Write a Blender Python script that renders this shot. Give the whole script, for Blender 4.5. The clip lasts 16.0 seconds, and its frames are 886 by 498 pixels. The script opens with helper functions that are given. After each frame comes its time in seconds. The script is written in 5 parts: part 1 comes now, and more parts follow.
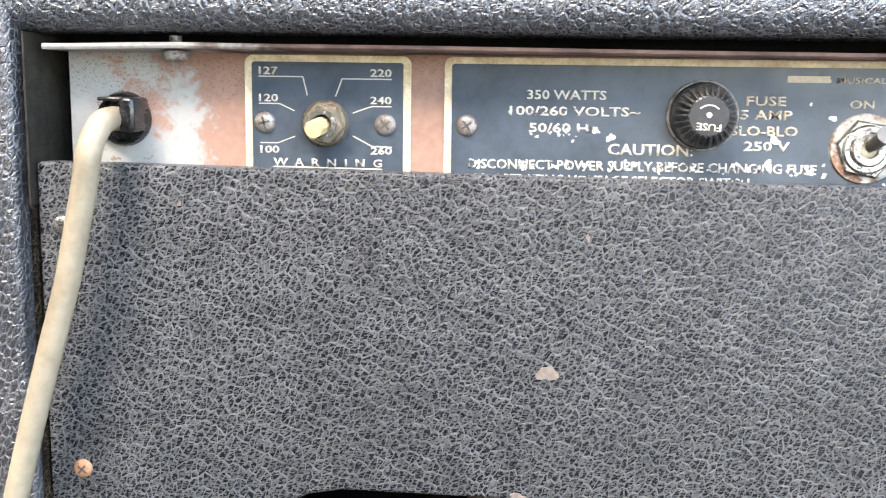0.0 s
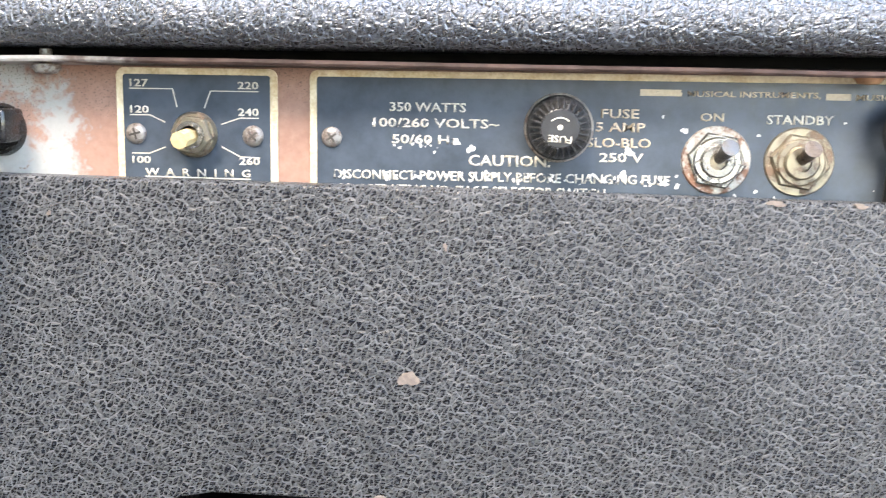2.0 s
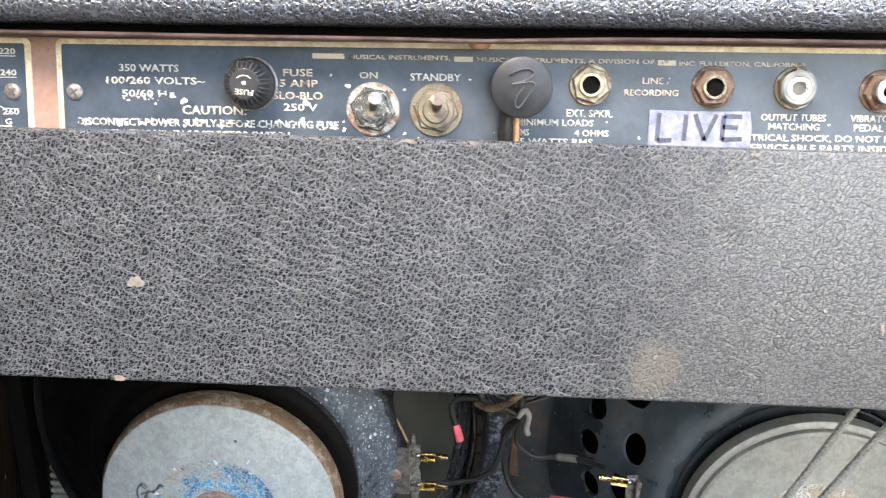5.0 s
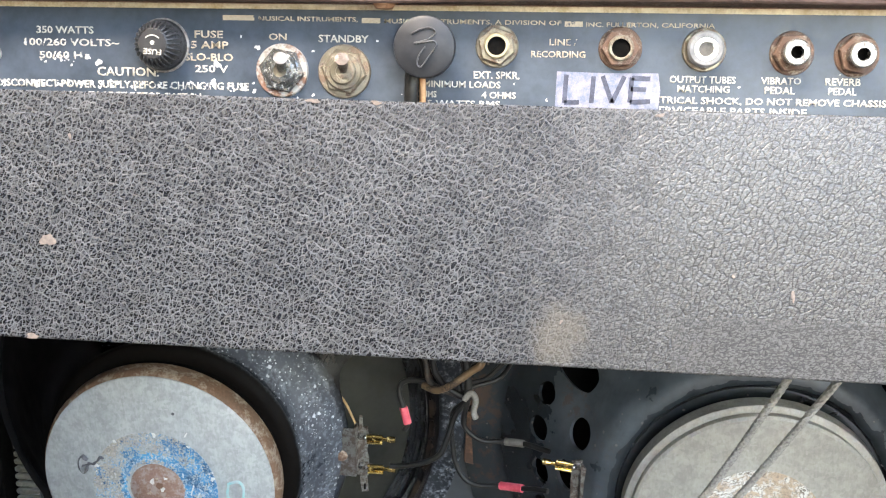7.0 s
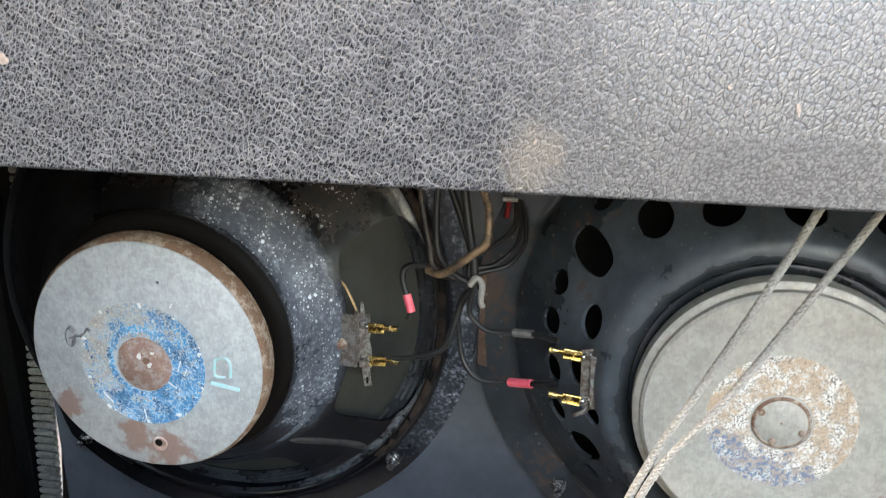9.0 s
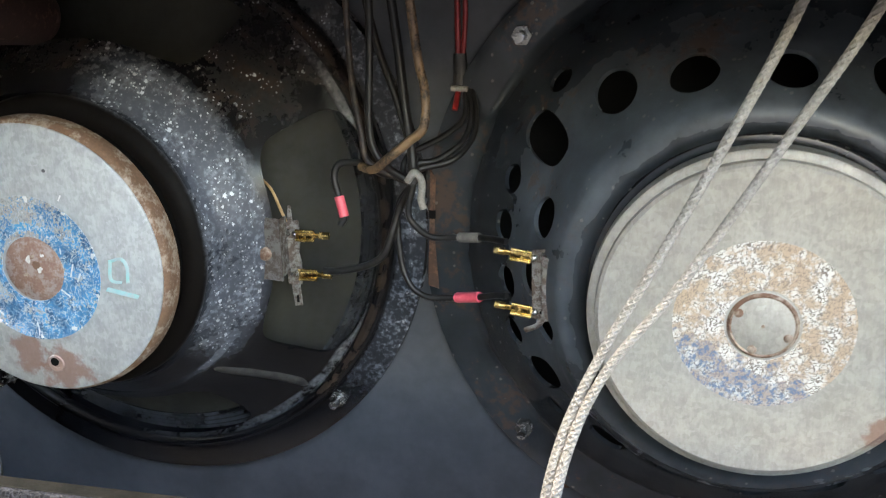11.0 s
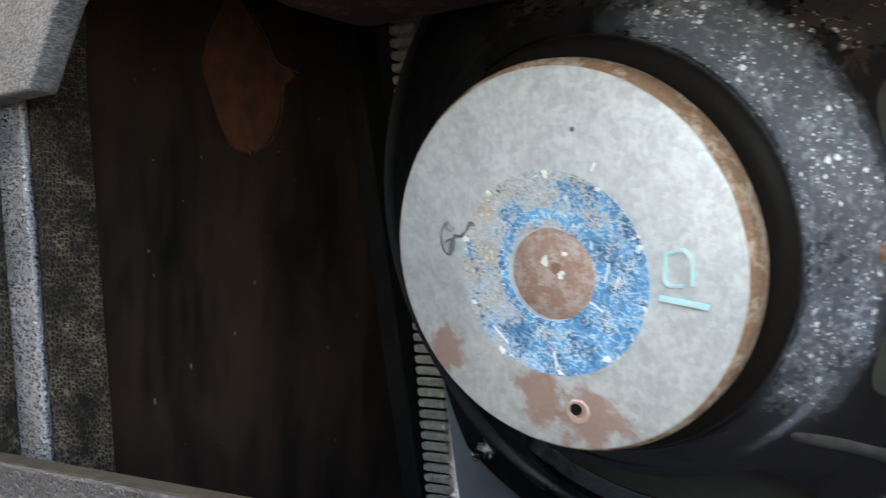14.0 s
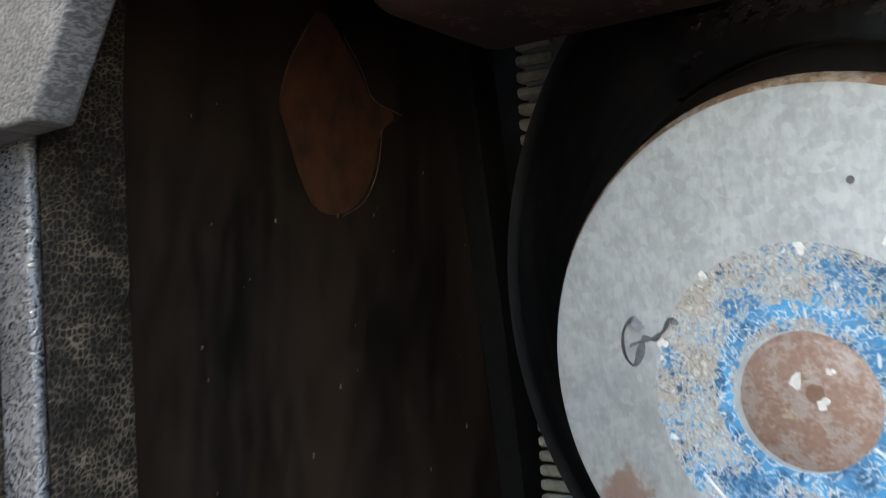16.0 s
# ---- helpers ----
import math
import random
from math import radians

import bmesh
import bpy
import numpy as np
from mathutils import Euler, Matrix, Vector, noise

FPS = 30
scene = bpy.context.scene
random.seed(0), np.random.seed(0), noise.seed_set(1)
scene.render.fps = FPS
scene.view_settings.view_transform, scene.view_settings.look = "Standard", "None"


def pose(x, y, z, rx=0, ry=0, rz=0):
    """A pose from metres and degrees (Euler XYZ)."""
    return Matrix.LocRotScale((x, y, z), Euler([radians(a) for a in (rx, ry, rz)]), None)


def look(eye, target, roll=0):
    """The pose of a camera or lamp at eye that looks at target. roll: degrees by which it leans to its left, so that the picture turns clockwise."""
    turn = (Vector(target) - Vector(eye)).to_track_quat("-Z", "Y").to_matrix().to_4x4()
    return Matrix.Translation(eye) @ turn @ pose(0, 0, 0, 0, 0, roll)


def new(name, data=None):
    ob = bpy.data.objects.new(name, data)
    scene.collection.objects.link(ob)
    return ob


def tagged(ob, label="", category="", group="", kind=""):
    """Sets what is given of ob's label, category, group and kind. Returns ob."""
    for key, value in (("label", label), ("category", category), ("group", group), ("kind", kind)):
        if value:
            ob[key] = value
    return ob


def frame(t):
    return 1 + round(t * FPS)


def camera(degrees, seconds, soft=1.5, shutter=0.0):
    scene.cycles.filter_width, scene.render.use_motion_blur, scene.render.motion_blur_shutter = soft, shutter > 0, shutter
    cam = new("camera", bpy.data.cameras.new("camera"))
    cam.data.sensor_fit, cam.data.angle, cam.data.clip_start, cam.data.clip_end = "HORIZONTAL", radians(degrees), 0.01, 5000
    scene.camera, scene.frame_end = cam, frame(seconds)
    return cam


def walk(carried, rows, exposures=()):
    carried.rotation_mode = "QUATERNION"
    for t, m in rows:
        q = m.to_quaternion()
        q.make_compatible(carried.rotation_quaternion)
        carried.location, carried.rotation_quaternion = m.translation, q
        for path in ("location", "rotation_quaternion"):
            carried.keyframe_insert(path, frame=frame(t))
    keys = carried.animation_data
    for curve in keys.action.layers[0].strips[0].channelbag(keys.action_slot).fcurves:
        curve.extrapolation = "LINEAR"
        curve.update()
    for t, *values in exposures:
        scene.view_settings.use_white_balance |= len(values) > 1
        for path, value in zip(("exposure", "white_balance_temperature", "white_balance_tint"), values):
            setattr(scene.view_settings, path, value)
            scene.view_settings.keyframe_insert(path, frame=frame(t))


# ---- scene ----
cam = camera(48.0, 16.0, soft=1.1, shutter=0.5)
PATH = [
    (0, (-0.16, -0.283, 0.472), (-0.315, 1.687, 0.164), 0.8),
    (0.5, (-0.154, -0.284, 0.472), (-0.293, 1.687, 0.16), 0.8),
    (1, (-0.144, -0.286, 0.472), (-0.291, 1.687, 0.177), 0.8),
    (1.5, (-0.133, -0.286, 0.474), (-0.282, 1.685, 0.17), 0.8),
    (2, (-0.121, -0.287, 0.475), (-0.262, 1.685, 0.175), 0.9),
    (2.5, (-0.111, -0.293, 0.474), (-0.224, 1.683, 0.191), 1.0),
    (3, (-0.095, -0.307, 0.476), (-0.198, 1.669, 0.191), 0.7),
    (3.5, (-0.072, -0.356, 0.479), (-0.158, 1.622, 0.196), 0.3),
    (4, (-0.048, -0.367, 0.471), (-0.102, 1.608, 0.161), 0.6),
    (4.5, (-0.034, -0.366, 0.471), (-0.089, 1.607, 0.145), 0.6),
    (5, (-0.018, -0.366, 0.47), (-0.105, 1.604, 0.131), 0.8),
    (5.2, (-0.013, -0.367, 0.469), (-0.088, 1.602, 0.128), 0.9),
    (7.3, (0.0443, -0.3627, 0.4405), (-0.1923, 1.6042, 0.1659), 1.07),
    (7.5, (0.0500, -0.3602, 0.4350), (-0.2265, 1.6026, 0.1684), 1.04),
    (8, (0.0671, -0.3548, 0.4131), (-0.2719, 1.5962, 0.1323), 1.23),
    (8.5, (0.0778, -0.3456, 0.3942), (-0.2833, 1.5992, 0.0988), 1.19),
    (9, (0.0805, -0.3334, 0.3795), (-0.2954, 1.6096, 0.0904), 1.36),
    (9.2, (0.0806, -0.3262, 0.3720), (-0.3032, 1.6136, 0.0719), 1.14),
    (11.3, (0.1230, -0.2517, 0.3034), (-0.4115, 1.6619, 0.0741), 1.02),
    (11.5, (0.1223, -0.2427, 0.2956), (-0.5345, 1.6342, 0.0818), 0.98),
    (12, (0.1002, -0.2272, 0.2798), (-0.7186, 1.5889, 0.1033), 1.60),
    (12.5, (0.0671, -0.2175, 0.2730), (-0.8467, 1.5585, 0.1685), 1.19),
    (13, (0.0468, -0.2034, 0.2646), (-0.9793, 1.5123, 0.2050), 0.46),
    (13.5, (0.0261, -0.1824, 0.2580), (-1.0870, 1.4792, 0.2403), -0.39),
    (14, (0.0003, -0.1650, 0.2553), (-1.1685, 1.4578, 0.2765), -0.92),
    (14.5, (-0.0167, -0.1570, 0.2521), (-1.2649, 1.4018, 0.3620), -0.35),
    (15, (-0.0309, -0.1437, 0.2560), (-1.3021, 1.3926, 0.4096), 0.23),
    (15.5, (-0.0573, -0.1222, 0.2573), (-1.3357, 1.4095, 0.3973), 0.45),
    (16, (-0.0807, -0.0990, 0.2651), (-1.3413, 1.4455, 0.4247), -0.18),
]
EXPOSURES = [(0.0, 3.98, 7450, 11), (5.2, 4.06, 7600, 12), (7.3, 4.07, 7650, 12), (9.2, 4.13, 7700, 12), (11.3, 4.1, 7850, 12), (12.5, 4.28, 7950, 12), (16.0, 4.2, 7900, 12)]
walk(cam, [(t, look(eye, target, roll)) for t, eye, target, roll in PATH], EXPOSURES)

# ---- light ----
SUN_ELEV, SUN_AZ = radians(47), radians(208)
world = bpy.data.worlds.new("sky")
scene.world = world
world.use_nodes = True
wn = world.node_tree.nodes
sky = wn.new("ShaderNodeTexSky")
sky.sky_type, sky.sun_disc = "NISHITA", False
sky.sun_elevation, sky.sun_rotation = SUN_ELEV, SUN_AZ
world.node_tree.links.new(sky.outputs[0], wn["Background"].inputs[0])
wn["Background"].inputs[1].default_value = 0.15
sun = new("sun", bpy.data.lights.new("sun", "SUN"))
sun.data.energy, sun.data.angle, sun.data.color = 1.2, radians(38), (1.0, 0.95, 0.88)
sun_way = Vector((math.sin(SUN_AZ) * math.cos(SUN_ELEV), math.cos(SUN_AZ) * math.cos(SUN_ELEV), math.sin(SUN_ELEV)))
sun.matrix_world = look((0, 0, 0), -sun_way)


# ---- materials ----
class Mat:
    """A small builder for node materials in object-independent world space."""

    def __init__(self, name, color=(0.5, 0.5, 0.5), rough=0.5, metal=0.0):
        self.m = bpy.data.materials.new(name)
        self.m.use_nodes = True
        self.t = self.m.node_tree
        self.b = self.t.nodes["Principled BSDF"]
        self.b.inputs["Base Color"].default_value = (*color, 1)
        self.b.inputs["Roughness"].default_value = rough
        self.b.inputs["Metallic"].default_value = metal
        geo = self.t.nodes.new("ShaderNodeNewGeometry")
        self.p = geo.outputs["Position"]

    def node(self, kind, **sets):
        n = self.t.nodes.new(kind)
        for k, v in sets.items():
            if k in n.inputs:
                self.plug(n.inputs[k], v)
        return n

    def plug(self, socket, v):
        if isinstance(v, bpy.types.NodeSocket):
            self.t.links.new(v, socket)
        else:
            socket.default_value = v

    def moved(self, scale=(1, 1, 1), loc=(0, 0, 0), rot=(0, 0, 0), vec=None):
        n = self.node("ShaderNodeMapping", Vector=vec or self.p, Scale=scale, Location=loc, Rotation=rot)
        return n.outputs[0]

    def noise(self, scale, detail=4, rough=0.55, vec=None, distortion=0.0):
        n = self.node("ShaderNodeTexNoise", Vector=vec or self.p, Scale=scale, Detail=detail, Roughness=rough, Distortion=distortion)
        return n.outputs["Fac"], n.outputs["Color"]

    def voronoi(self, scale, feature="F1", vec=None, randomness=1.0, space="3D"):
        n = self.t.nodes.new("ShaderNodeTexVoronoi")
        n.feature, n.voronoi_dimensions = feature, space
        self.plug(n.inputs["Vector"], vec or self.p)
        n.inputs["Scale"].default_value = scale
        n.inputs["Randomness"].default_value = randomness
        return n.outputs["Distance"]

    def math(self, op, a, b=0.0, c=0.0):
        n = self.t.nodes.new("ShaderNodeMath")
        n.operation = op
        for i, v in enumerate((a, b, c)):
            self.plug(n.inputs[i], v)
        return n.outputs[0]

    def ramp(self, fac, lo, hi, a=0.0, b=1.0):
        n = self.t.nodes.new("ShaderNodeMapRange")
        n.interpolation_type = "SMOOTHSTEP"
        for i, v in enumerate((fac, lo, hi, a, b)):
            self.plug(n.inputs[i], v)
        return n.outputs[0]

    def mix(self, fac, a, b):
        n = self.t.nodes.new("ShaderNodeMix")
        n.data_type = "RGBA"
        self.plug(n.inputs[0], fac)
        self.plug(n.inputs[6], a if isinstance(a, bpy.types.NodeSocket) else (*a, 1))
        self.plug(n.inputs[7], b if isinstance(b, bpy.types.NodeSocket) else (*b, 1))
        return n.outputs[2]

    def warp(self, amount, scale):
        _, c = self.noise(scale, 2)
        sub = self.t.nodes.new("ShaderNodeVectorMath")
        sub.operation = "MULTIPLY_ADD"
        self.plug(sub.inputs[0], c)
        sub.inputs[1].default_value = (amount,) * 3
        self.plug(sub.inputs[2], self.p)
        return sub.outputs[0]

    def axis(self, i):
        n = self.node("ShaderNodeSeparateXYZ", Vector=self.p)
        return n.outputs[i]

    def set(self, color=None, rough=None, metal=None, spec=None):
        for key, v in (("Base Color", color), ("Roughness", rough), ("Metallic", metal), ("Specular IOR Level", spec)):
            if v is not None:
                self.plug(self.b.inputs[key], v)
        return self

    def bump(self, height, distance, strength=1.0):
        n = self.node("ShaderNodeBump", Height=height, Strength=strength, Distance=distance)
        if self.b.inputs["Normal"].is_linked:
            self.plug(n.inputs["Normal"], self.b.inputs["Normal"].links[0].from_socket)
        self.t.links.new(n.outputs[0], self.b.inputs["Normal"])
        return self


def tolex(name, dust=1.0, gloss=0.26, size=1.0, tint=(0.116, 0.117, 0.120), smear=None, coat=0.0, relief=0.00022, strokes=0.62, rubbed=None, film=0.009, shine=0.28, patchy=False, flat=False):
    """Embossed vinyl: black islands with fine level wrinkles between dusty grey creases that run steeply down.
    rubbed: (from x, to x) where a grey film evens out the islands and the creases turn dark."""
    m = Mat(name)
    w = m.warp(0.0011 / size, 260 * size)
    a = m.moved((1.1 * size, 0.8 * size, 0.52 * size), vec=m.moved(rot=(0, -0.45, 0), vec=w))
    if flat:
        xyz = m.node("ShaderNodeSeparateXYZ", Vector=a)
        a = m.node("ShaderNodeCombineXYZ", X=xyz.outputs[0], Y=xyz.outputs[2]).outputs[0]
    edge = m.voronoi(510, "DISTANCE_TO_EDGE", a, 0.8, "2D" if flat else "3D")
    big, _ = m.noise(13, 5, 0.6)
    mid, _ = m.noise(85, 4)
    vary, _ = m.noise(430, 3)
    fine, _ = m.noise(2600, 2)
    wr = m.warp(0.0008, 600)
    wrinkle, _ = m.noise(1.0, 2, 0.6, m.moved((840 * size, 700 * size, 1950 * size), vec=m.moved(rot=(0, 0.10, 0), vec=wr)))
    wear = m.ramp(m.math("MULTIPLY_ADD", mid, 0.25, m.math("MULTIPLY", big, 0.85)), 0.36, 0.76)
    width = m.math("MULTIPLY_ADD", vary, 0.07, m.math("MULTIPLY_ADD", wear, 0.02, 0.038))
    line = m.math("SUBTRACT", 1.0, m.ramp(m.math("DIVIDE", edge, width), 0.5, 1.2))
    crest = m.math("MULTIPLY", m.ramp(wrinkle, 0.46, 0.55), strokes)
    grime = m.math("MAXIMUM", line, crest)
    dirt = m.math("MULTIPLY", m.math("MULTIPLY", grime, dust), m.math("MULTIPLY_ADD", wear, 0.22, 0.68))
    if patchy:
        dirt = m.math("MULTIPLY", dirt, m.ramp(m.math("MULTIPLY_ADD", vary, 0.5, m.math("MULTIPLY", mid, 0.6)), 0.34, 0.76))
    base = m.mix(m.math("MULTIPLY", m.ramp(fine, 0.35, 0.7), m.math("MULTIPLY", mid, film * 8)), tuple(c * k for c, k in zip(tint, (0.034, 0.043, 0.066))), tint)
    color = m.mix(dirt, base, m.mix(m.ramp(mid, 0.3, 0.7), tuple(c * 0.85 for c in tint), tuple(c * 1.15 for c in tint)))
    rough = m.ramp(dirt, 0.0, 0.7, gloss, 0.8)
    if rubbed:
        x0, x1 = rubbed
        k = m.ramp(m.math("MULTIPLY_ADD", m.math("SUBTRACT", mid, 0.5), 0.05, m.math("MULTIPLY_ADD", m.axis(2), -0.25, m.axis(0))), x0 - 0.1, x1 - 0.1)
        arm = m.math("MULTIPLY", m.ramp(m.axis(0), -0.235, -0.262), m.ramp(m.axis(2), 0.350, 0.325))
        worn = k = m.math("MAXIMUM", k, m.math("MULTIPLY", arm, 0.8))
        thin = m.math("SUBTRACT", 1.0, m.ramp(edge, 0.02, 0.07))
        grey = m.mix(m.math("MULTIPLY", thin, m.ramp(vary, 0.35, 0.6)), m.mix(m.ramp(wrinkle, 0.42, 0.58), (0.040, 0.0405, 0.041), (0.088, 0.088, 0.087)), (0.022, 0.023, 0.024))
        color = m.mix(k, color, grey)
        band_low = m.math("MAXIMUM", m.math("MULTIPLY", m.ramp(m.axis(0), 0.085, 0.110), m.ramp(m.axis(2), 0.372, 0.366)), m.math("MULTIPLY", arm, 0.75))
        rough = m.math("MULTIPLY_ADD", k, m.math("SUBTRACT", m.math("MULTIPLY_ADD", band_low, 0.2, 0.27), rough), rough)
    if smear:
        x, z, rx, rz = smear
        q = m.math("ADD", m.math("POWER", m.math("DIVIDE", m.math("SUBTRACT", m.axis(0), x), rx), 2.0), m.math("POWER", m.math("DIVIDE", m.math("SUBTRACT", m.axis(2), z), rz), 2.0))
        k = m.math("SUBTRACT", 1.0, m.ramp(m.math("MULTIPLY_ADD", m.math("SUBTRACT", mid, 0.5), 2.6, q), 0.1, 1.2))
        color = m.mix(m.math("MULTIPLY", k, 0.42), color, (0.13, 0.115, 0.092))
    spec = m.ramp(dirt, 0.0, 0.8, shine, 0.2)
    if rubbed:
        spec = m.math("MULTIPLY_ADD", worn, m.math("SUBTRACT", m.math("MULTIPLY_ADD", band_low, -0.2, 0.42), spec), spec)
    m.set(color, rough, 0.0, spec)
    m.b.inputs["Coat Weight"].default_value = coat
    m.b.inputs["Coat Roughness"].default_value = 0.25
    dome = m.ramp(edge, 0.0, 0.20)
    high = m.math("MULTIPLY_ADD", dome, 1.0, m.math("MULTIPLY", wrinkle, 1.3))
    if rubbed:
        high = m.math("MULTIPLY", high, m.math("MULTIPLY_ADD", worn, -0.35, m.math("MULTIPLY_ADD", band_low, -0.4, 1.0)))
    m.bump(high, relief, 1.0)
    if coat:
        m.t.links.new(m.b.inputs["Normal"].links[0].from_socket, m.b.inputs["Coat Normal"])
    return m.m


def plain(name, a, b, scale, rough=(0.4, 0.7), metal=0.0, bump=0.0002, stretch=(1, 1, 1), spec=0.5):
    m = Mat(name)
    v = m.moved(stretch)
    f, _ = m.noise(scale, 6, 0.6, v)
    g, _ = m.noise(scale * 7, 3, 0.6, v)
    s = m.math("MULTIPLY_ADD", g, 0.35, m.math("MULTIPLY", f, 0.75))
    m.set(m.mix(m.ramp(s, 0.35, 0.75), a, b), m.ramp(g, 0.3, 0.7, *rough), metal, spec)
    if bump:
        m.bump(s, bump, 0.6)
    return m.m


def rusty(name, clean, rust, amount, metal=0.6, rough=(0.3, 0.75), scale=120):
    m = Mat(name)
    f, _ = m.noise(scale, 6, 0.65)
    g, _ = m.noise(scale * 6, 4)
    k = m.ramp(m.math("MULTIPLY_ADD", g, 0.3, m.math("MULTIPLY", f, 0.8)), 0.75 - amount, 0.92 - amount)
    tone = m.mix(g, tuple(c * 0.7 for c in clean), clean)
    m.set(m.mix(k, tone, m.mix(g, rust, tuple(c * 0.45 for c in rust))), m.ramp(k, 0, 1, *rough), m.math("MULTIPLY", m.math("SUBTRACT", 1.0, k), metal))
    m.bump(m.math("MULTIPLY_ADD", k, 0.7, m.math("MULTIPLY", g, 0.4)), 0.00025, 0.7)
    return m.m


TOLEX = tolex("black_tolex", smear=(0.046, 0.362, 0.012, 0.014), rubbed=(0.02, 0.10), flat=True)
# Lighter, bluer tint than the panel: part of the rail's sky sheen is painted.
TOLEX_EDGE = tolex("black_tolex_rail", 0.6, 0.24, 1.0, (0.22, 0.235, 0.272), coat=0.8, relief=0.00045, strokes=0.4, shine=1.0, film=0.03)
# Brown dust in the creases, plus the shade of inward faces in the tone.
TOLEX_BROWN = tolex("brown_dusted_shaded_tolex", 0.8, 0.6, 1.75, (0.105, 0.082, 0.056), film=0.02, shine=0.03, strokes=0.15, patchy=True)
TOLEX_SIDE = tolex("side_tolex", 0.5, 0.30, 1.1, (0.22, 0.222, 0.23), coat=0.5, relief=0.0003, strokes=0.3, shine=0.6)
TOLEX_BATTEN = tolex("batten_tolex", 0.7, 0.25, 1.1, (0.13, 0.133, 0.138), coat=0.3, shine=0.6, film=0.02)
# Darker copy of the panel tolex: the lower panel's shade is in its tint.
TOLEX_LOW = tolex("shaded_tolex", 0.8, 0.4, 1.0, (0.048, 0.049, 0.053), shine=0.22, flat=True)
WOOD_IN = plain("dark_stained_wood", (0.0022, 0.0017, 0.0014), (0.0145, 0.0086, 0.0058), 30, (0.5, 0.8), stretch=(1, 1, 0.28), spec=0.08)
PATCH = plain("bare_brown_wood", (0.0062, 0.0028, 0.0017), (0.050, 0.0165, 0.0072), 95, (0.5, 0.8), stretch=(1, 1, 0.7), spec=0.2)
WORN = plain("worn_brown_black_tolex", (0.008, 0.008, 0.007), (0.030, 0.027, 0.021), 220, (0.6, 0.85), bump=0.0004, spec=0.2)
PATCH_RIM = plain("tan_brown_torn_edge", (0.02, 0.012, 0.007), (0.075, 0.05, 0.03), 500, (0.6, 0.8))
NICK = plain("tan_nick", (0.045, 0.03, 0.017), (0.13, 0.088, 0.05), 300, (0.6, 0.8))
BAFFLE = plain("grey_black_paint", (0.046, 0.051, 0.057), (0.084, 0.090, 0.099), 25, (0.45, 0.65))
BOARD_EDGE = plain("dusty_board_edge", (0.005, 0.005, 0.004), (0.018, 0.017, 0.013), 160, (0.7, 0.9), spec=0.1)
m = Mat("worn_chassis_primer")
f, _ = m.noise(45, 5)
g, _ = m.noise(420, 4)
side = m.ramp(m.math("MULTIPLY_ADD", m.math("ADD", m.math("SUBTRACT", f, 0.5), m.math("MULTIPLY", m.math("SUBTRACT", g, 0.5), 0.5)), 0.11, m.math("MULTIPLY_ADD", m.math("SUBTRACT", m.axis(2), 0.468), 0.55, m.axis(0))), -0.2790, -0.2580)
pit = m.ramp(m.math("MULTIPLY_ADD", g, 0.6, m.math("MULTIPLY", f, 0.5)), 0.63, 0.68)
speck = m.math("MULTIPLY", m.ramp(m.noise(1500, 3, 0.6)[0], 0.56, 0.62), m.ramp(m.math("MULTIPLY_ADD", m.math("SUBTRACT", f, 0.5), 0.05, m.axis(2)), 0.462, 0.478))
bare = m.mix(pit, m.mix(g, (0.26, 0.252, 0.237), (0.37, 0.362, 0.345)), (0.20, 0.15, 0.12))
m.set(m.mix(m.math("MULTIPLY", speck, 0.75), m.mix(side, bare, m.mix(m.ramp(m.math("MULTIPLY_ADD", g, 0.4, m.math("MULTIPLY", f, 0.6)), 0.3, 0.7), (0.22, 0.118, 0.085), (0.31, 0.182, 0.138))), (0.085, 0.055, 0.045)), 0.6)
m.bump(g, 0.0002, 0.5)
COPPER = m.m
PLATE = plain("dark_blue_grey_plate", (0.022, 0.032, 0.045), (0.05, 0.065, 0.085), 60, (0.35, 0.55))
GOLD = plain("worn_cream_gold_border", (0.42, 0.30, 0.16), (0.75, 0.66, 0.48), 150, (0.35, 0.6))
def print_ink(name, a, b, gone):
    """Screen print that has flaked off in patches down to the plate."""
    m = Mat(name)
    f, _ = m.noise(160, 4, 0.6)
    g, _ = m.noise(1100, 3, 0.6)
    k = m.ramp(m.math("MULTIPLY_ADD", g, 0.45, m.math("MULTIPLY", f, 0.7)), gone, gone + 0.05)
    m.set(m.mix(k, m.mix(g, a, b), (0.04, 0.052, 0.068)), 0.55)
    return m.m


LETTER = print_ink("cream_print", (0.34, 0.30, 0.24), (0.62, 0.58, 0.49), 0.68)
LETTER_WORN = print_ink("worn_cream_print", (0.34, 0.30, 0.24), (0.62, 0.58, 0.49), 0.615)
LETTER_TAN = print_ink("tan_print", (0.27, 0.21, 0.15), (0.55, 0.45, 0.32), 0.66)
m = Mat("brown_steel_flange")
f, _ = m.noise(90, 5, 0.6)
g, _ = m.noise(700, 4)
worn_end = m.ramp(m.math("MULTIPLY_ADD", m.math("SUBTRACT", f, 0.5), 0.06, m.axis(0)), -0.240, -0.262)
c = m.mix(m.ramp(f, 0.35, 0.65), (0.030, 0.017, 0.014), (0.070, 0.043, 0.036))
m.set(m.mix(worn_end, c, m.mix(g, (0.20, 0.18, 0.165), (0.40, 0.38, 0.36))), m.ramp(g, 0.3, 0.7, 0.5, 0.75), 0.0, 0.2)
m.bump(g, 0.0002, 0.5)
FLANGE = m.m
BLACK = plain("black_plastic", (0.012, 0.012, 0.013), (0.03, 0.03, 0.032), 200, (0.25, 0.45), bump=0.00005)
